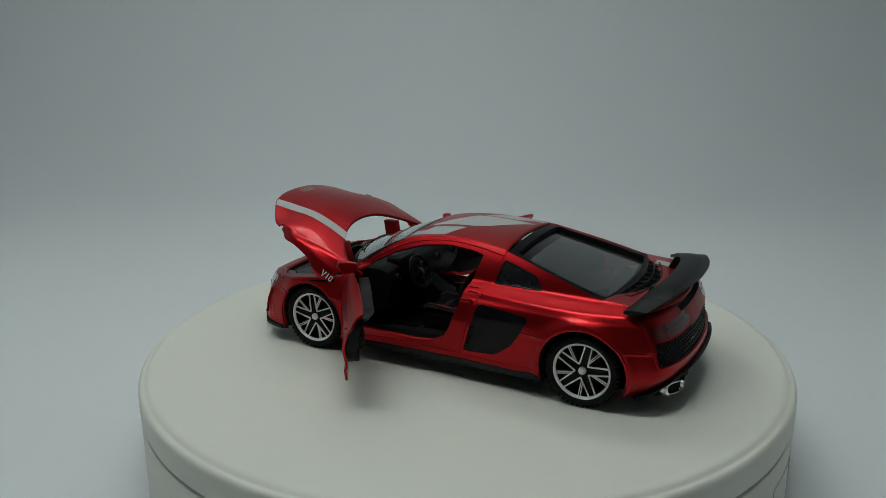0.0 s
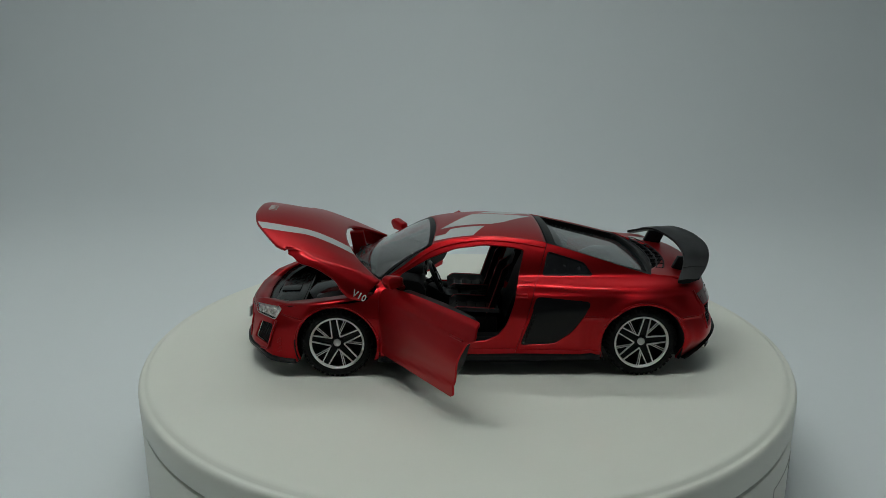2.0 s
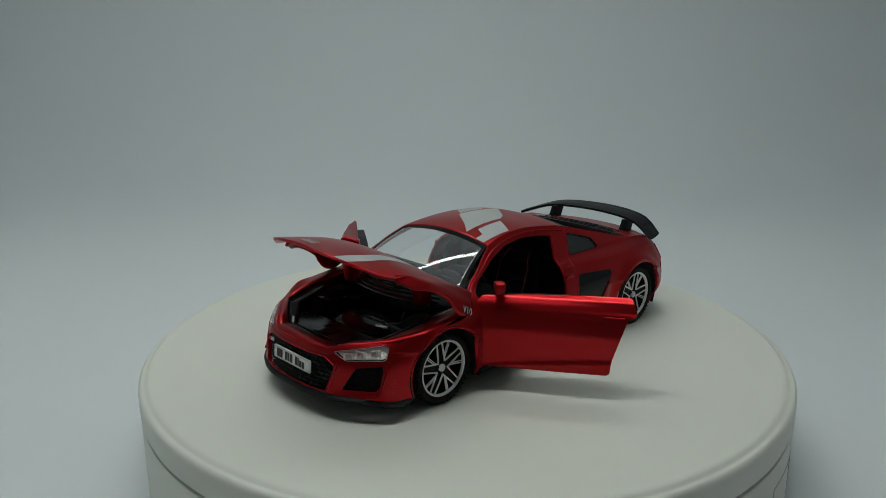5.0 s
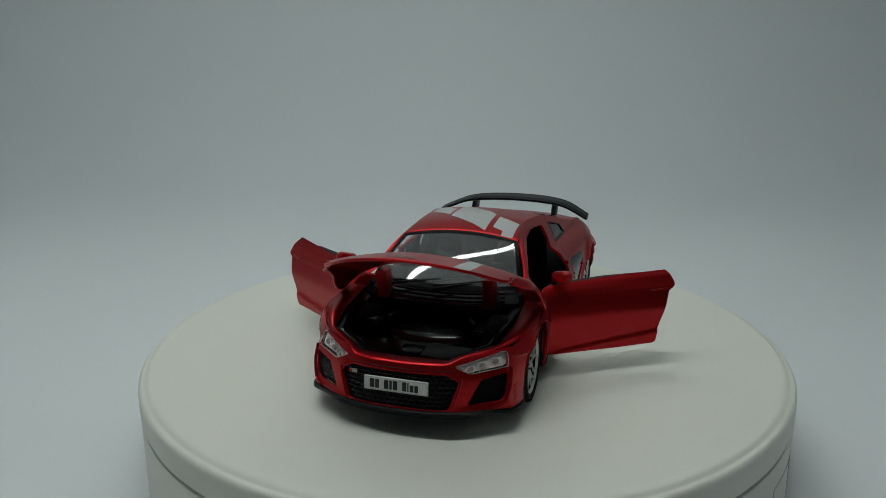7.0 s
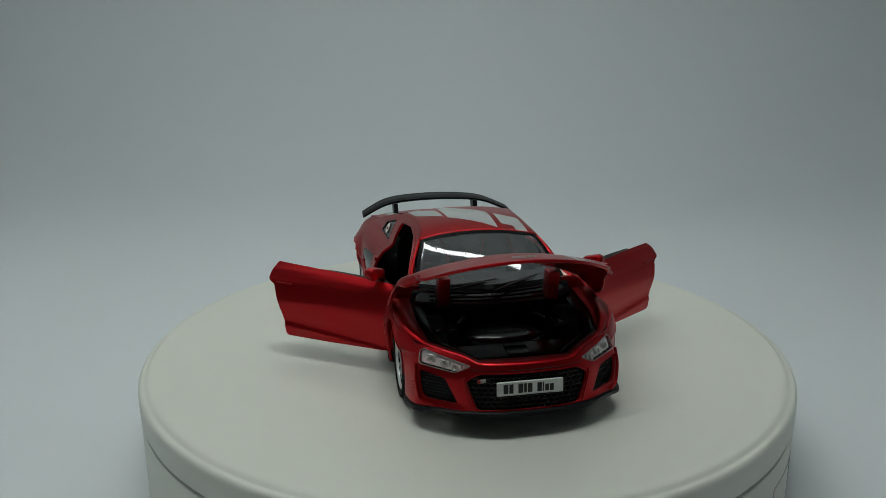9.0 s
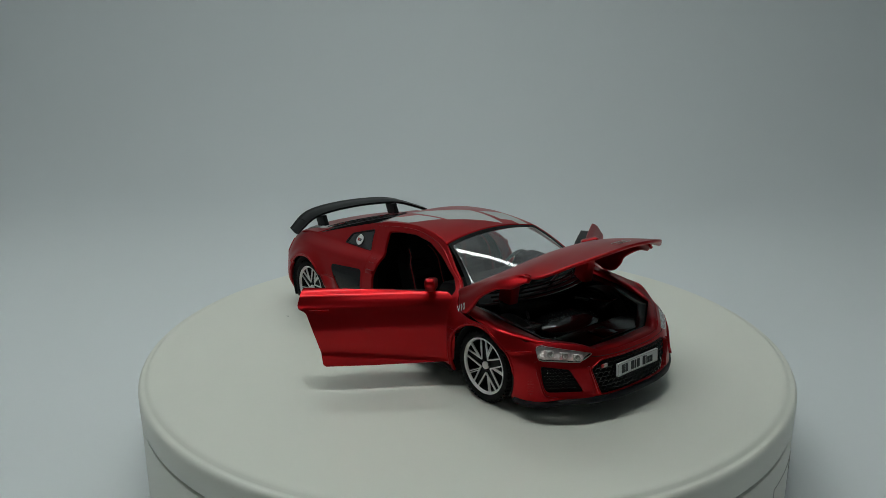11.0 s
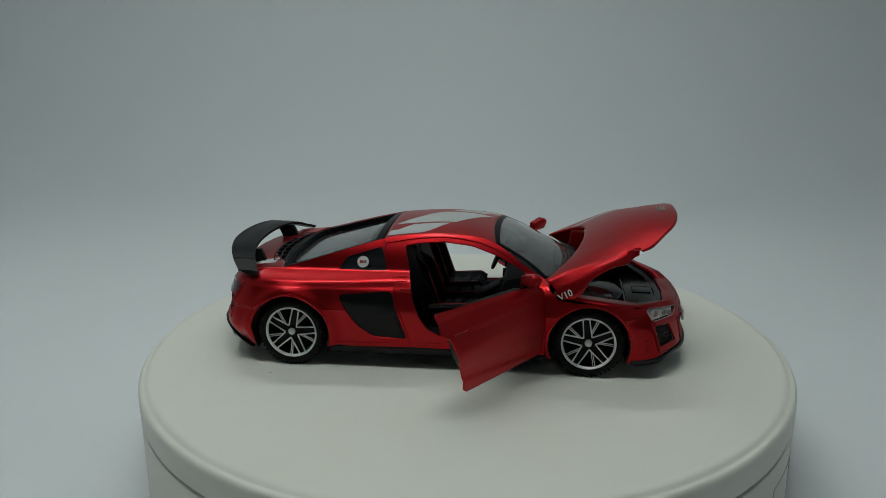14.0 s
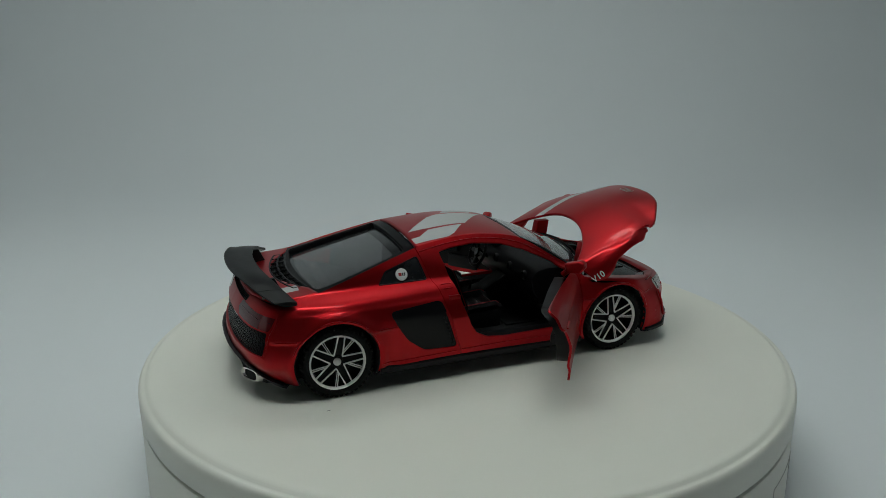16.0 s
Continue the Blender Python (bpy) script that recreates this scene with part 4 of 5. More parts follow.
def spoiler_pt(y, t, lift=0.0):
    """Top of the wing: t from its leading to its trailing edge."""
    a = abs(y) / 36.2
    xl = WING_LEAD(a)
    xt = WING_TRAIL(a)
    zb = WING_Z(a)
    return (xl + (xt - xl) * t, y, zb + 0.9 * t * t - 0.2 * t + 0.45 * math.sin(math.pi * min(1, t * 1.2)) + lift)


def spoiler_geo():
    n, m = 48, 10
    vs, fs = [], []
    for i in range(n + 1):
        y = 36.2 * (2 * i / n - 1)
        ring = [spoiler_pt(y, k / m) for k in range(m + 1)]
        under = [spoiler_pt(y, k / m) for k in range(m, -1, -1)]
        under = [(p[0], p[1], p[2] - (0.5 + 1.2 * math.sin(math.pi * min(1, (m - j) / m + 0.12)))) for j, p in enumerate(under)]
        ring += under
        vs += ring
    k = 2 * (m + 1)
    for i in range(n):
        for j in range(k):
            fs.append((i * k + j, (i + 1) * k + j, (i + 1) * k + (j + 1) % k, i * k + (j + 1) % k))
    fs += [tuple(range(k)), tuple(range(n * k, (n + 1) * k))[::-1]]
    return vs, [f[::-1] for f in fs]


build_roof()
build_rear_window()
build_deck()
build_spoiler()

# ---- bonnet, open ----
HINGE = Vector((39.0, 0, 35.0))
LIFT = 31.0
OPEN_BONNET = Matrix.Translation(HINGE) @ pose(0, 0, 0, 0, -LIFT, 0) @ Matrix.Translation(-HINGE)
ZC = table([39, 45, 51, 60, 70, 80, 86, 89, 92, 95], [35.4, 36.3, 36.9, 37.1, 35.9, 32.9, 30.4, 29.0, 27.4, 25.4])
ZS = table([39, 45, 55, 65, 70, 74, 80, 92], [35.4, 34.9, 33.7, 32.0, 30.5, 28.4, 25.4, 21.5])
ZLOW = table([38, 40, 42, 46, 50, 54, 62, 68, 73.5, 80], [32, 29.6, 27.4, 26.2, 27.2, 29.2, 29.4, 27.4, 25.2, 23])
NOSE = [(skin(UF(y), 24.6)[1], skin(UF(y), 24.6)[0]) for y in np.linspace(0, 36, 30)]


def bonnet_point(b, a, lift=0.0):
    """b from the rear edge to the front edge, a across; the outer fifths fold down into the wings."""
    s = 1 if a >= 0 else -1
    a = abs(a)
    t = min(1, a / 0.78)
    y_top = 32.2 * t
    xf = float(np.interp(y_top, [p[0] for p in NOSE], [p[1] for p in NOSE])) - 0.2 + 2.8 * (1 - t ** 3)
    xr = 57.0 - 16.5 * t ** 2.2 - 1.4 * t ** 8
    if a > 0.78:
        w = (a - 0.78) / 0.22
        xf = xf + (72.2 - xf) * w
        xr = xr + 1.2 * w + 1.6 * w * w
    x = xr + (xf - xr) * b
    k = t ** 2.0
    crest = 0.22 * math.exp(-((t - 0.86) / 0.16) ** 2) * step(84, 66, x)
    z = ZC(x) * (1 - k) + ZS(x) * k + crest
    y = y_top
    if a > 0.78:
        w = (a - 0.78) / 0.22
        z0, z1 = z, min(ZLOW(x), z - 0.4)
        z1 = z1 + (z0 - z1) * 0.5 * step(0.82, 1.0, b)
        z = z0 + (z1 - z0) * (0.2 * w + 0.8 * w * w)
        ys = skin(U(x), min(z, 33.0))[1]
        y = y_top + (ys - y_top) * math.sin(math.pi / 2 * min(1, w * 1.7))
    return (x, s * y, z + lift)


def build_bonnet():
    hood = part("bonnet", moved(grid(lambda u, v: bonnet_point(u, v * 2 - 1), 40, 80, True), OPEN_BONNET), RED, car, "open metallic red bonnet", 45, 0.9)
    a0, a1 = 0.40, 0.505
    stripe = grid(lambda u, v: bonnet_point(0.005 + 0.985 * u, a0 + (a1 - a0) * v, 0.09), 30, 3, True)
    part("bonnet_stripe", moved(stripe, OPEN_BONNET), DECAL, hood, "silver stripe print", 45)
    rings = []
    for k in (-1.5, -0.5, 0.5, 1.5):
        c = Vector(bonnet_point(0.86, 0.0))
        rings.append(tube([(c.x + 1.35 * math.cos(w), k * 1.75 + 1.15 * math.sin(w), ZC(c.x + 1.35 * math.cos(w)) + 0.12) for w in np.linspace(0, 2 * math.pi, 17)[:-1]], 0.11, 5, closed=True))
    part("emblem", moved(joined(*rings), OPEN_BONNET), GREY_PRINT, hood, "small silver badge outline")
    # lettering on both lower rear lobes
    for s in (1, -1):
        cu = bpy.data.curves.new("lettering", "FONT")
        cu.body = "V10"
        cu.size, cu.align_x, cu.align_y = 3.1, "CENTER", "CENTER"
        cu.space_character = 1.08
        cu.offset = 0.05
        tmp = bpy.data.objects.new("lettering", cu)
        scene.collection.objects.link(tmp)
        me = bpy.data.meshes.new_from_object(tmp.evaluated_get(bpy.context.evaluated_depsgraph_get()))
        vs, fs = [tuple(v.co) for v in me.vertices], [tuple(p.vertices) for p in me.polygons]
        bpy.data.objects.remove(tmp)
        out = []
        for x, y, _ in vs:
            rx, rz = -s * x, y
            q = side_point(43.4 + rx, 28.5 + rz, 0.35)
            out.append((q[0], s * q[1], q[2]))
        part("lettering", moved((out, fs), OPEN_BONNET), WHITE_PRINT, hood, "white letters V10", 0)
    for s in (1, -1):
        # hinge arms between cowl and bonnet
        part("hinge_arm", prism([(46.5, 30.5), (52.5, 30.5), (54.0, 40.6), (48.5, 40.6)], s * 19.4 - 2.0, s * 19.4 + 2.0, "y", 0.5), RED, hood)


build_bonnet()


# ---- luggage bay under the bonnet ----
def build_bay():
    # the opening inside the ledge has plain corners
    corner = [(83.6, 0, 23.2), (82.6, 14.4, 23.1), (80.0, 18.6, 24.7), (73.4, 28.2, 26.6), (60, 30.2, 28.6), (42, 30.2, 30.6)]
    outer = [(float(skin(UF(y), z, -0.7)[0]), y, z) for y, z in ((0, 23.0), (15.6, 23.2), (20.5, 24.9), (32.0, 26.0))] + [(side_point(x, z, -0.7)[0], side_point(x, z, -0.7)[1], z) for x, z in ((60, 28.5), (42, 31))]
    ringo, mid = [], []
    for k in range(5):
        for j in range(8):
            y = outer[k][1] + (outer[k + 1][1] - outer[k][1]) * j / 8
            p = Vector(outer[k]).lerp(Vector(outer[k + 1]), j / 8)
            p = Vector(skin(UF(y), p.z, -0.5)) if k < 3 else Vector(side_point(p.x, p.z, -0.5))
            ringo.append(tuple(p))
            mid.append(tuple(Vector(corner[k]).lerp(Vector(corner[k + 1]), j / 8)))
    ringo.append(outer[-1])
    mid.append(corner[-1])
    ringo = [(x, -y, z) for x, y, z in ringo[:0:-1]] + ringo
    mid = [(x, -y, z) for x, y, z in mid[:0:-1]] + mid
    nr = len(ringo)
    part("bonnet_rest", (ringo + mid, [(k, k + 1, k + 1 + nr, k + nr) for k in range(nr - 1)]), RED, car, "red ledge round the open bay", 50, 0.5)
    ringo = [(x, y, z - 0.3) for x, y, z in mid]
    ins = []
    for x, y, z in ringo:
        f = 0.86
        ins.append((min(x, 47 + (x - 47) * 0.93), y * f, z - 0.9))
    deep = [(47 + (x - 47) * 0.94, y * 0.95, 17.0) for x, y, z in ins]
    n = len(ringo)
    vs = ringo + ins + deep
    fs = [(k + r * n, k + 1 + r * n, k + 1 + (r + 1) * n, k + (r + 1) * n) for r in range(2) for k in range(n - 1)]
    fs.append(tuple(range(2 * n, 3 * n))[::-1])
    bay = part("luggage_bay", (vs, fs), BAY, car, "black open luggage bay", 30, 0.5)
    # front tray plate, centre bin with domed lid, side boxes
    tray = rounded([(69, -25), (76.5, -18.5), (80.4, -12.5), (80.4, 12.5), (76.5, 18.5), (69, 25), (68.5, 12), (68.5, -12)], 1.0)
    part("tray", prism(tray, 21.0, 22.4, "z", 0.5), BAY, bay, "black front tray")
    part("catch", box((76, 0, 22.5), (7, 7.5, 0.5), 0.2), BAY, bay)
    part("rear_wall", box((48.5, 0, 24), (1.2, 46, 14), 0.4), BAY, bay)
    g = lathe([(13.5, 17), (13.5, 21.2), (12.6, 22.3), (9, 23.4), (4, 23.9), (0, 24)], 40, "z")
    part("storage_bin", ([(60 + v[0] * 0.72, v[1] * 1.05, v[2]) for v in g[0]], g[1]), BLACK_GLOSS, bay, "gloss black domed storage bin", 40)
    for s in (1, -1):
        part("side_box", box((56, s * 20.5, 21.5), (16, 8, 8), 1.0, (0, -4, 0)), BAY, bay)
        part("hinge_pin", tube([(52, s * 12.5, 25.8), (56, s * 15.5, 25.2)], 0.5, 8), BLACK, bay)


build_bay()


# ---- doors, open ----
DOOR_HINGE = Vector((37.6, 35.2, 0))
DOOR_OPEN = -55.5


def door_skin(u, v):
    z = float(np.interp(v, _v, _z))
    x, y, nx, ny = plan(u)
    low = 10.2 + 0.1 * (36 - x)
    lift = 0.55 * step(low + 0.7, low - 0.9, z) - 0.15 * math.exp(-((z - low - 2.4) / 2.0) ** 2) + (0.24 * math.exp(-((z - 30.2) / 0.7) ** 2) - 0.12 * math.exp(-((z - 28.6) / 1.0) ** 2)) * step(34, 14, x) + 0.3 * step(33.2, 34.4, z) + 0.22 * max(0.0, SIDE(z) - 0.6)
    return skin(u, z, lift)


def build_doors():
    out = [(38.2, 10.0), (38.6, 20), (38.2, 32.5), (36.5, 34.2), (20, 34.9), (0, 35.4), (-12.8, 35.6), (-13.6, 34.9), (-15.2, 31.2), (-14.2, 30.2), (-12.2, 29.0), (-9.8, 22), (-7.6, 14.4), (-7.2, 10.3), (-6.2, 9.5), (10, 9.3), (26, 9.6)]
    high = [(x, z + 0.9 * step(10, -12, x) * step(33.8, 34.6, z)) for x, z in out]
    left_skin, right_skin = (sheet(uz(rounded(o, 0.8, 3)), [], 1.0, door_skin) for o in (out, high))
    opened = Matrix.Translation(DOOR_HINGE) @ pose(0, 0, 0, 0, 0, DOOR_OPEN) @ Matrix.Translation(-DOOR_HINGE)
    card = rounded([(35.5, 14.0), (36, 30), (33, 33.2), (10, 34.2), (-6, 34.0), (-10.2, 31), (-8.8, 24), (-5.5, 17), (-2, 14.2), (8, 13.4)], 2.5)

    def lining(x, z, d):
        q = skin(U(x), min(z, 33.2))
        return (x, q[1] - d - 1.2 * step(30, 34, z), z)
    face = sheet(card, [], 2.0, lambda x, z: lining(x, z, 4.6 + 0.8 * math.exp(-((z - 22) / 4) ** 2)), (10, 100, 20))
    ring = dense(card, 1.5)
    n = len(ring)
    wall = [lining(x, z, 4.6 + 0.8 * math.exp(-((z - 22) / 4) ** 2)) for x, z in ring] + [lining(x, z, 0.9) for x, z in ring]
    face = joined(face[:2], (wall, [(k, (k + 1) % n, n + (k + 1) % n, n + k) for k in range(n)]))
    for s in (1, -1):
        put = (lambda g: moved(g, opened)) if s > 0 else (lambda g: mirrored(moved(g, opened)))
        d = part("door", put(left_skin if s > 0 else right_skin), RED, car, "open metallic red door", 40, 0.8)
        c = part("lining", put(face), DOOR_CARD, d, "dark grey door lining", 40)
        p = lining(6, 23, 6.0)
        part("armrest", put(box(p, (24, 2.6, 3.2), 0.9, (0, 3, 0))), BLACK, c)
        p = lining(20, 16, 5.4)
        part("pocket", put(box(p, (16, 1.4, 6.0), 0.6)), BLACK, c)
        p = lining(18, 28.5, 5.6)
        part("pull", put(tube([(p[0] + 5, p[1], p[2]), (p[0] + 4, p[1] - 1.2, p[2]), (p[0] - 4, p[1] - 1.2, p[2] - 0.6), (p[0] - 5, p[1], p[2] - 0.6)], 0.45, 6)), BLACK_GLOSS, c)
        # handle
        q = [door_skin(U(x), V(z)) for x, z in ((-11.2, 29.9), (-8, 29.8), (-4.5, 29.8))]
        part("handle", put(tube([(a, b + 0.2, e) for a, b, e in q], 0.42, 8, 0.7)), RED, d)
        # mirror on its stalk
        m = prism(rounded([(-3.9, -1.5), (-3.2, 1.3), (2.6, 2.0), (4.2, 1.3), (4.4, 0.0), (2.4, -1.7)], 0.5, 3), -1.7, 1.9, "x", 0.75)
        mir = part("mirror", put(moved(m, Matrix.Translation((30.6, 35.4, 37.7)) @ pose(0, 0, 0, 6, 0, 14) @ Matrix.Diagonal((1, 1.0, 1.3, 1)))), RED, d, "red wing mirror", 60)
        part("stalk", put(tube([(31.5, 31.0, 34.4), (31.3, 32.4, 35.6), (30.9, 33.8, 37.2)], 1.1, 8)), RED, mir)


build_doors()


# ---- cabin ----
SEAT_X = -2.0


def build_seat(y0):
    seat = new("seat")
    seat.parent = car
    def cush(u, v):
        x = -5 + 18.5 * u
        w = v * 2 - 1
        return (x, y0 + w * 8.6, 18.4 + 1.2 * u + 1.8 * step(0.55, 0.85, abs(w)) - 1.2 * step(0.9, 1.0, abs(w)) - 1.5 * step(0.85, 1, u) + 0.3 * math.cos(u * 22) * (abs(w) < 0.6))
    part("cushion", joined(grid(cush, 26, 24, True), box((4.5, y0, 14.2), (17.5, 16.6, 7.4), 1)), SEAT, seat, "black quilted seat cushion", 50)
    def back(u, v):
        z = 17 + 25 * u
        w = v * 2 - 1
        wide = 8.6 * float(np.interp(u, [0, 0.6, 0.78, 0.86, 1], [1, 0.98, 0.72, 0.55, 0.42]))
        x = SEAT_X - 8.5 * u - 0.8 + 3.2 * step(0.5, 0.9, abs(w)) * (u < 0.85) * step(0.85, 0.7, u) + 0.25 * math.cos(u * 34) * (abs(w) < 0.6)
        return (x, y0 + w * wide, z)
    def behind(u, v):
        q = back(u, v)
        return (SEAT_X - 8.5 * u - 5.0, q[1], q[2])
    part("backrest", joined(grid(back, 30, 24, False), grid(behind, 30, 24, True), tube([back(1, v) for v in np.linspace(0, 1, 13)], 0.8, 6)), SEAT, seat, "black bucket backrest", 50)
    for s in (1, -1):
        part("piping", tube([back(u, 0.5 + s * 0.42) for u in np.linspace(0.02, 0.8, 20)], 0.24, 6), PIPING, seat, "dark red piping")
        part("piping", tube([cush(u, 0.5 + s * 0.42) for u in np.linspace(0.1, 0.95, 16)], 0.24, 6), PIPING, seat, "dark red piping")
    for u in (0.25, 0.45, 0.65, 0.85):
        part("seam", tube([Vector(cush(u, v)) for v in np.linspace(0.26, 0.74, 9)], 0.16, 5), BLACK_GLOSS, seat)
    for u in (0.15, 0.3, 0.45, 0.6):
        part("seam", tube([Vector(back(u, v)) for v in np.linspace(0.26, 0.74, 9)], 0.16, 5), BLACK_GLOSS, seat)


def build_cabin():
    floor = rounded([(-19, -31), (40, -31), (40, 31), (-19, 31)], 3)
    pan = part("floor_pan", prism(floor, 9.0, 11.2, "z", 0.4), BLACK_MATT, car, "black cabin floor", 30)
    for s in (1, -1):
        part("sill_trim", box((14, s * 33.0, 11.6), (50, 5.5, 2.8), 0.6), DASH, pan)
        part("floor_mat", box((24, s * 15, 11.5), (18, 17, 0.7), 0.3), DASH, pan)
    part("bulkhead", prism(rounded([(-27, 11), (27, 11), (26, 34), (20.0, 44.4), (-20.0, 44.4), (-26, 34)], 2), -20.5, -18.6, "x", 0.4), BLACK_MATT, car, "black rear bulkhead", 30)
    dash = [(23.5, 25), (22.5, 30.2), (24.5, 33.6), (29, 34.6), (36, 34.2), (42, 32.5), (42, 20), (30, 18), (26, 21)]
    d = part("dashboard", prism(rounded(dash, 1.5), -29, 29, "y", 1.0), DASH, car, "black dashboard", 40)
    part("binnacle", moved(prism(rounded([(-6, 0), (6, 0), (5, 3.4), (-5, 3.4)], 1.4), -3.5, 3.5, "x", 0.5), pose(27, 14, 33.6)), DASH, d)
    for y in (-22, -9, 4, 24):
        part("air_vent", moved(lathe([(0, 0.3), (1.2, 0.3), (1.3, 0.7), (1.7, 0.7), (1.8, 0), (1.8, -0.6)], 18, "x"), pose(22.8, y, 30.4, 0, 180, 0)), DASH, d)
    part("screen", box((23.4, 0, 28.2), (0.6, 9, 4), 0.2, (0, -10, 0)), BLACK_GLOSS, d)
    con = [(-8, 14), (-8, 19.6), (6, 19.2), (14, 20.2), (23, 25.5), (27, 25), (27, 12), (-8, 12)]
    c = part("centre_console", prism(rounded(con, 1.0), -4.6, 4.6, "y", 0.6), DASH, car, "black centre console", 40)
    part("gear_lever", joined(tube([(9, 0, 19), (9.5, 0, 22)], 0.5, 8), box((9.6, 0, 22.6), (2.6, 1.6, 1.6), 0.5)), BLACK_GLOSS, c)
    for x in (0, 3.5):
        part("cup_ring", moved(lathe([(1.0, 0.1), (1.2, 0.4), (1.5, 0.4), (1.6, 0)], 16, "z"), pose(x, 0, 19.3)), BLACK_MATT, c)
    # steering wheel
    wheel = new("steering_wheel")
    wheel.parent = car
    wm = pose(18.5, 14, 30.6, 0, -66, 0)
    part("rim", moved(tube([(6.4 * math.cos(w) * (0.9 if math.cos(w) < -0.75 else 1), 6.4 * math.sin(w), 0) for w in np.linspace(0, 2 * math.pi, 33)[:-1]], 0.72, 8, closed=True), wm), BLACK, wheel)
    part("hub", moved(lathe([(0, 0.9), (1.6, 0.8), (2.1, 0.2), (2.0, -0.6), (0.9, -2), (0.9, -6)], 20, "z"), wm), BLACK_GLOSS, wheel)
    for w in (90, -90, 180):
        part("spoke", moved(box((3.8 * math.cos(radians(w)), 3.8 * math.sin(radians(w)), 0), (4.4, 1.6, 0.7), 0.25, (0, 0, w)), wm), BLACK, wheel)
    build_seat(14)
    build_seat(-14)
    # black inner skin behind the red panels
    for s in (1, -1):
        geo = sheet(uz([(-13.5, 12), (-14.5, 25), (-16.3, 34), (-20.3, 44.5), (-30, 42.3), (-55, 35.5), (-40, 33.5), (-41, 12)]), [], 2.5, skin_v(-2.2))
        part("inner_lining", geo if s > 0 else mirrored(geo), BLACK_MATT, car, "black inner lining")
    part("headliner", grid(lambda u, v: roof_point(-20 + 37 * u, (v * 2 - 1) * 20.5, -1.6), 10, 12), BLACK_MATT, car, "black headliner", 50)
    # underbody with wheel wells
    under = rounded([(-78, -26), (-72, -31), (-42, -22), (-40, -36), (39, -35.5), (41, -22), (70, -22), (80, -24), (88, -8), (88, 8), (80, 24), (70, 22), (41, 22), (39, 35.5), (-40, 36), (-42, 22), (-72, 31), (-78, 26)], 1.5, 2)
    part("underbody", prism(under, 5.0, 9.0, "z", 0.5), BLACK_MATT, car, "black underbody", 30)
    for s in (1, -1):
        ys = lambda z: side_point(39.6, z)[1] - 0.7
        post = [(26, 20), (ys(20), 20), (ys(28), 28), (ys(33), 33), (ys(33) - 3.0, 34.4), (26, 34.4)]
        part("pillar_base", prism([(s * a, b) for a, b in post], 38.8, 40.4, "x", 0), RED, car)
    part("front_bulkhead", box((82, 0, 14), (4, 44, 15), 0.6), BLACK_MATT, car)
    part("rear_bulkhead", box((-76, 0, 20), (3, 56, 26), 0.6), BLACK_MATT, car)
    for hx in (55, -55):
        for s in (1, -1):
            n = 24
            vs = []
            for k in range(n + 1):
                w = radians(-25 + 230 * k / n)
                for y in (36.0 if hx > 0 else 38.8, 21):
                    vs.append((hx + 14.9 * math.cos(w), s * y, 12.8 + 14.9 * math.sin(w)))
            fs = [(2 * k, 2 * k + 1, 2 * k + 3, 2 * k + 2) for k in range(n)]
            well = part("wheel_well", (vs, fs), BLACK_MATT, car, "black wheel well", 60, 0.5)
            part("well_wall", prism([(hx + 14.5 * math.cos(w), 12.8 + 14.5 * math.sin(w)) for w in np.linspace(radians(-25), radians(205), 24)], s * 21 - 0.5, s * 21 + 0.5, "y", 0), BLACK_MATT, well)


build_cabin()


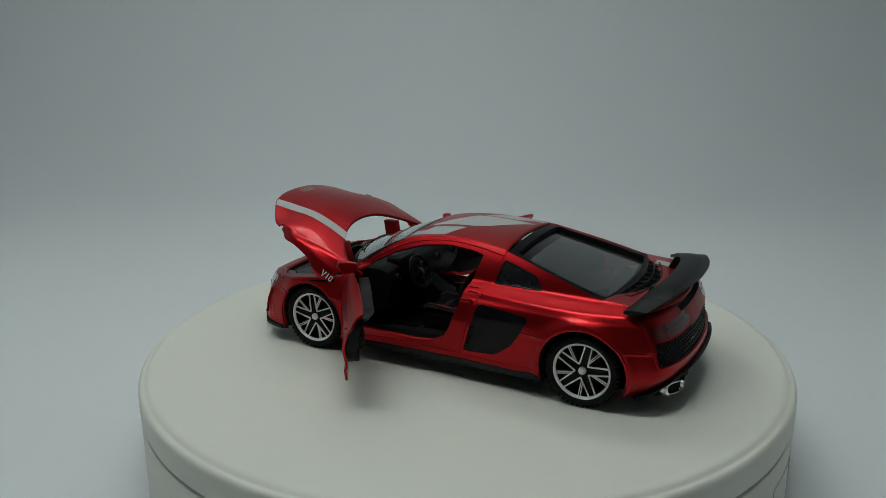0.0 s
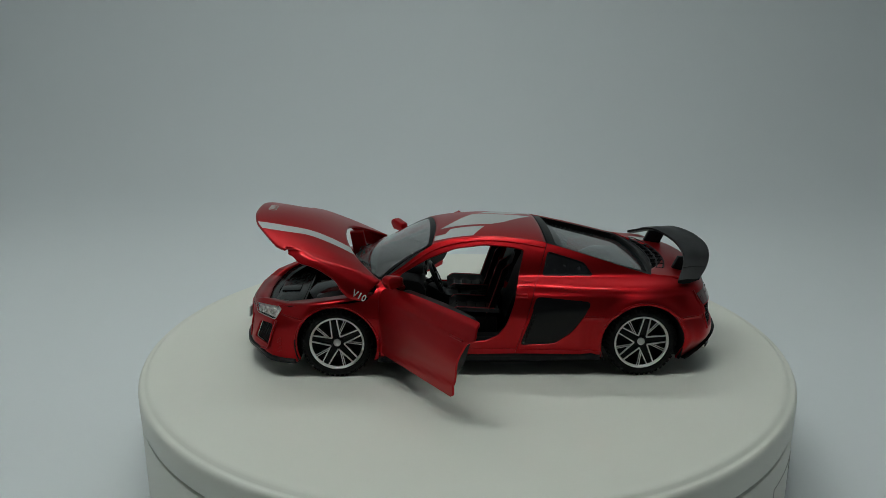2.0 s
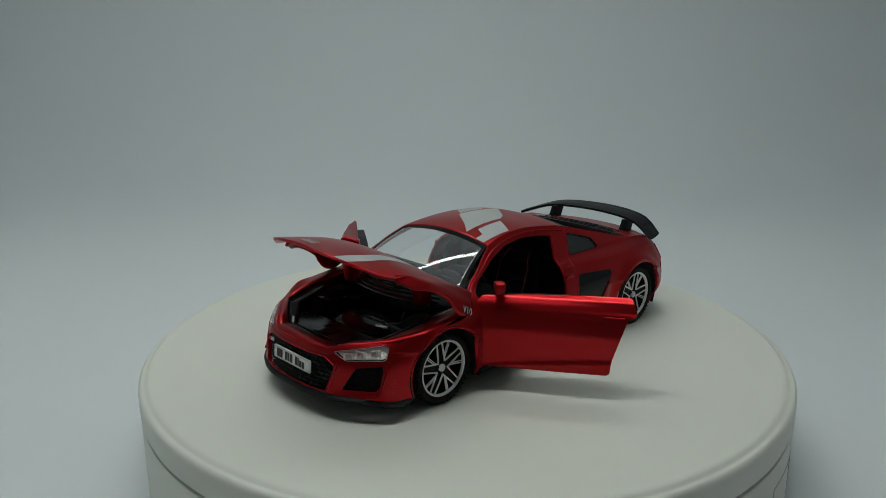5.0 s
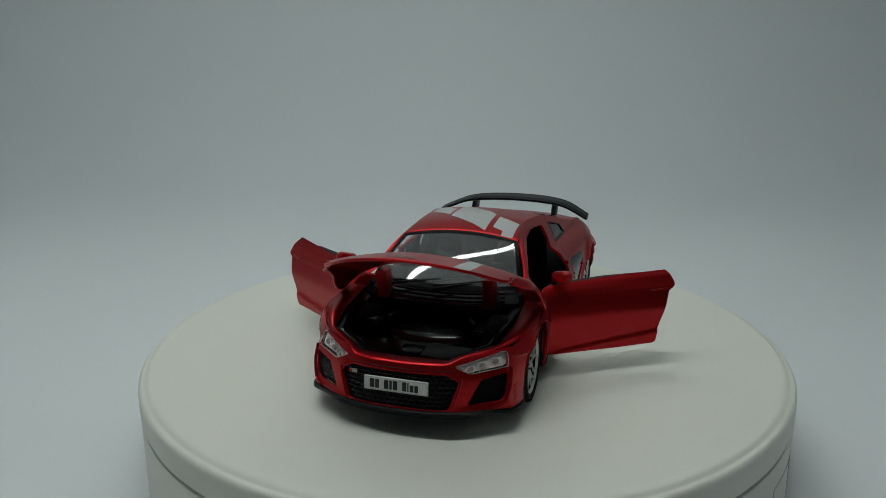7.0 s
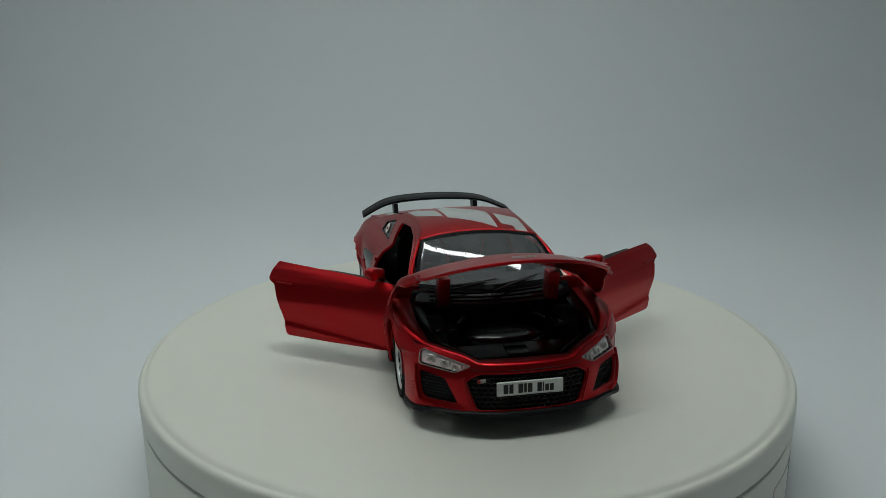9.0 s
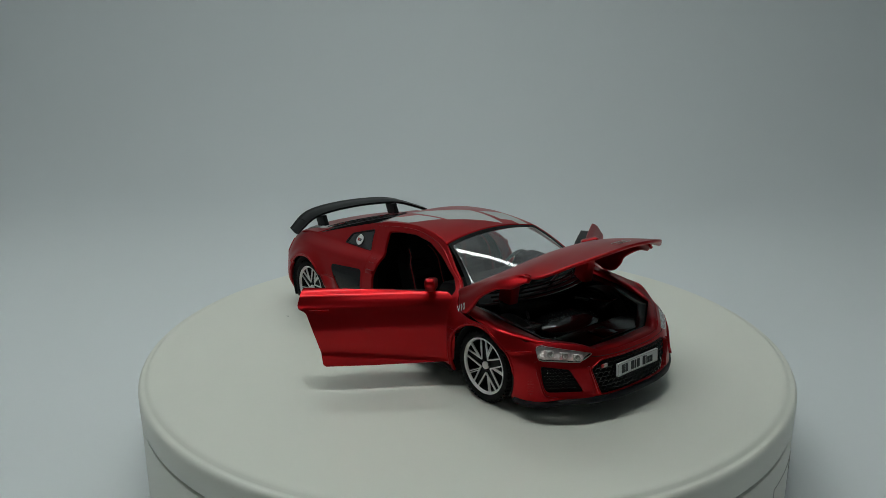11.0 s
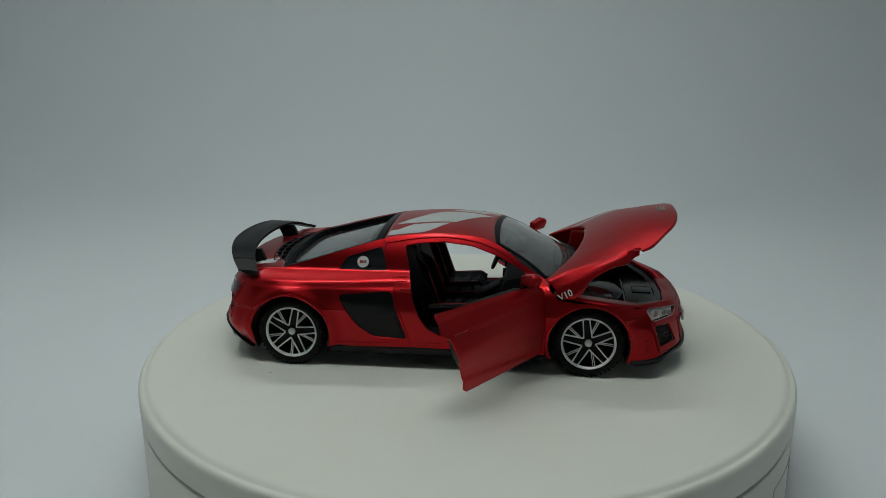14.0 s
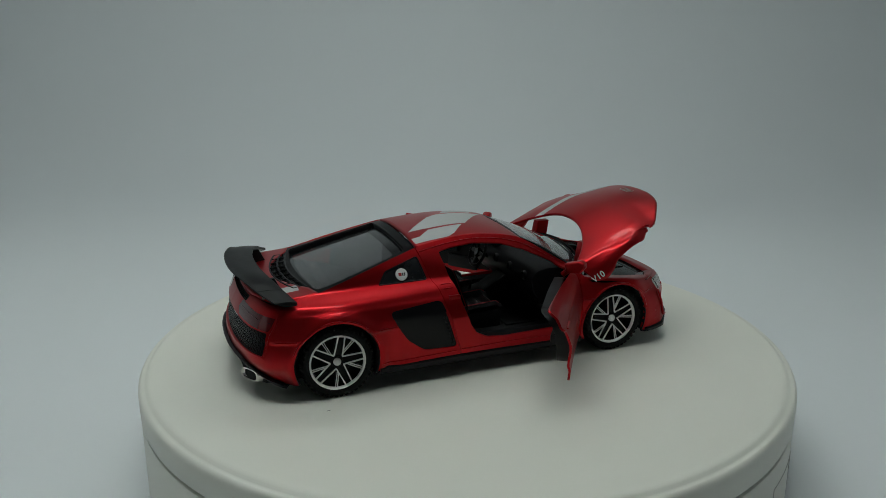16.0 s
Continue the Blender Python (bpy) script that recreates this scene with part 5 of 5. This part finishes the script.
# ---- wheels ----
def wheel_shapes():
    """Tyre, tread, rim and spokes about the y axis; the outer face looks towards +y."""
    tyre = lathe([(9.6, 2.2), (10.0, 2.9), (10.9, 3.3), (11.8, 3.1), (12.3, 2.5), (12.45, 1.6), (12.45, -5.2), (12.0, -6.2), (10, -6.6), (9, -6.2)], 64)
    blocks = []
    for k in range(44):
        w = 360 * k / 44
        for y, tw in ((1.9, 0.5), (0.0, 0), (-2.2, 0.5), (-4.4, 0)):
            b = box((12.45, y, 0), (0.75, 1.5, 1.15), 0.12, seg=1)
            blocks.append(moved(b, pose(0, 0, 0, 0, w + tw * 360 / 44, 0)))
        b = box((11.95, 2.75, 0), (1.0, 0.9, 0.7), 0.12, seg=1)
        blocks.append(moved(b, pose(0, 0, 0, 0, w + 4, 0)))
    rim = lathe([(9.05, 2.0), (9.15, 2.55), (9.4, 2.85), (9.85, 2.85), (10.0, 2.5), (9.9, 1.9)], 64)
    barrel = lathe([(9.3, 2.3), (9.0, 1.2), (8.8, -1.2), (8.8, -5.5)], 48)
    disc = lathe([(0, -1.6), (6.2, -1.6), (6.4, -1.8), (8.9, -2.0)], 40)
    spokes, blades = [], []
    at = lambda r, w: np.array((-r * math.cos(radians(w)), r * math.sin(radians(w))))

    def bar(p, q, wide):
        """A straight strip from p to q."""
        n = np.array((-(q - p)[1], (q - p)[0])) / np.hypot(*(q - p)) * wide / 2
        return [tuple(p - n), tuple(q - n), tuple(q + n), tuple(p + n)]
    for k in range(5):
        # edges of two neighbouring arms meet in a point near the hub, and a slim double line leaves it for the rim
        w = 72 * k
        tip = at(2.5, w - 29)
        for p, q, wide, deep in ((tip, at(9.5, w - 1), 0.46, 2.05), (tip, at(9.5, w - 59), 0.46, 2.05), (at(3.9, w - 13), at(9.45, w - 20), 0.27, 2.0), (at(3.7, w - 20), at(9.45, w - 24.4), 0.27, 2.0)):
            spokes.append(prism(bar(p, q, wide + 0.5), 0.7, 1.55, "y", 0.08))
            blades.append(prism(bar(p, q, wide), 1.5, deep, "y", 0.06))
        arm = [tuple(at(r, a)) for r, a in ((0.8, w - 65), (2.5, w - 29 - 72), (9.4, w - 71), (9.4, w - 58), (2.5, w - 29))]
        spokes.append(prism(arm, 0.4, 1.2, "y", 0.12))
    cap = lathe([(0, 2.4), (1.05, 2.35), (1.32, 2.1), (1.36, 1.4)], 24)
    hub = lathe([(0, 1.5), (1.9, 1.5), (2.3, 1.2), (2.4, 0.4)], 30)
    nuts = [moved(lathe([(0, 2.0), (0.32, 1.95), (0.36, 1.3)], 8), pose(1.75 * math.cos(radians(36 + 72 * k)), 0, 1.75 * math.sin(radians(36 + 72 * k)))) for k in range(5)]
    return tyre, joined(*blocks), rim, barrel, disc, joined(*spokes), blades, cap, joined(hub, *nuts)


def build_wheels():
    tyre, tread, rim, barrel, disc, spokes, blades, cap, hub = wheel_shapes()
    first = None
    for hx, hy in ((55, 35.2), (-55, 38.0)):
        for s in (1, -1):
            m = Matrix.Translation((hx * MM, s * (hy - 2.3) * MM, 12.85 * MM)) @ pose(0, 0, 0, 0, 19 if hx > 0 else 0, 0 if s > 0 else 180)
            if first:
                w = copy_thing(first, m)
                w.parent = car
                continue
            first = w = new("wheel")
            w.parent = car
            w.matrix_basis = m
            t = part("tyre", tyre, RUBBER, w, "black rubber tyre with block tread", 40)
            tagged(part("tread", tread, RUBBER, t, smooth=30), kind="stuff")
            r = part("rim", rim, SILVER, w, "machined silver rim ring", 50)
            part("barrel", barrel, RIM_BLACK, r)
            part("brake_disc", disc, RIM_BLACK, w)
            sp = part("spoke_star", spokes, RIM_BLACK, w, "black double spokes", 30)
            for b in blades:
                part("spoke_face", b, SILVER, sp, smooth=30)
            part("centre_cap", cap, SILVER, w, "plain silver centre cap", 50)
            part("hub", hub, RIM_BLACK, w)


build_wheels()


# ---- the turning ----
def motions():
    rows = []
    for t, a in TURN:
        spin = pose(0, 0, 0, 0, 0, a)
        rows.append((t, spin @ pose(CAR_X, CAR_Y, 0)))
    walk(car, rows)
    for ob, x, y, w in SPECKS:
        walk(ob, [(t, pose(0, 0, 0, 0, 0, a) @ pose(x, y, 0.00003, 0, 0, w)) for t, a in TURN])
    walk(PLATTER, [(t, pose(0, 0, 0, 0, 0, a)) for t, a in TURN])


motions()
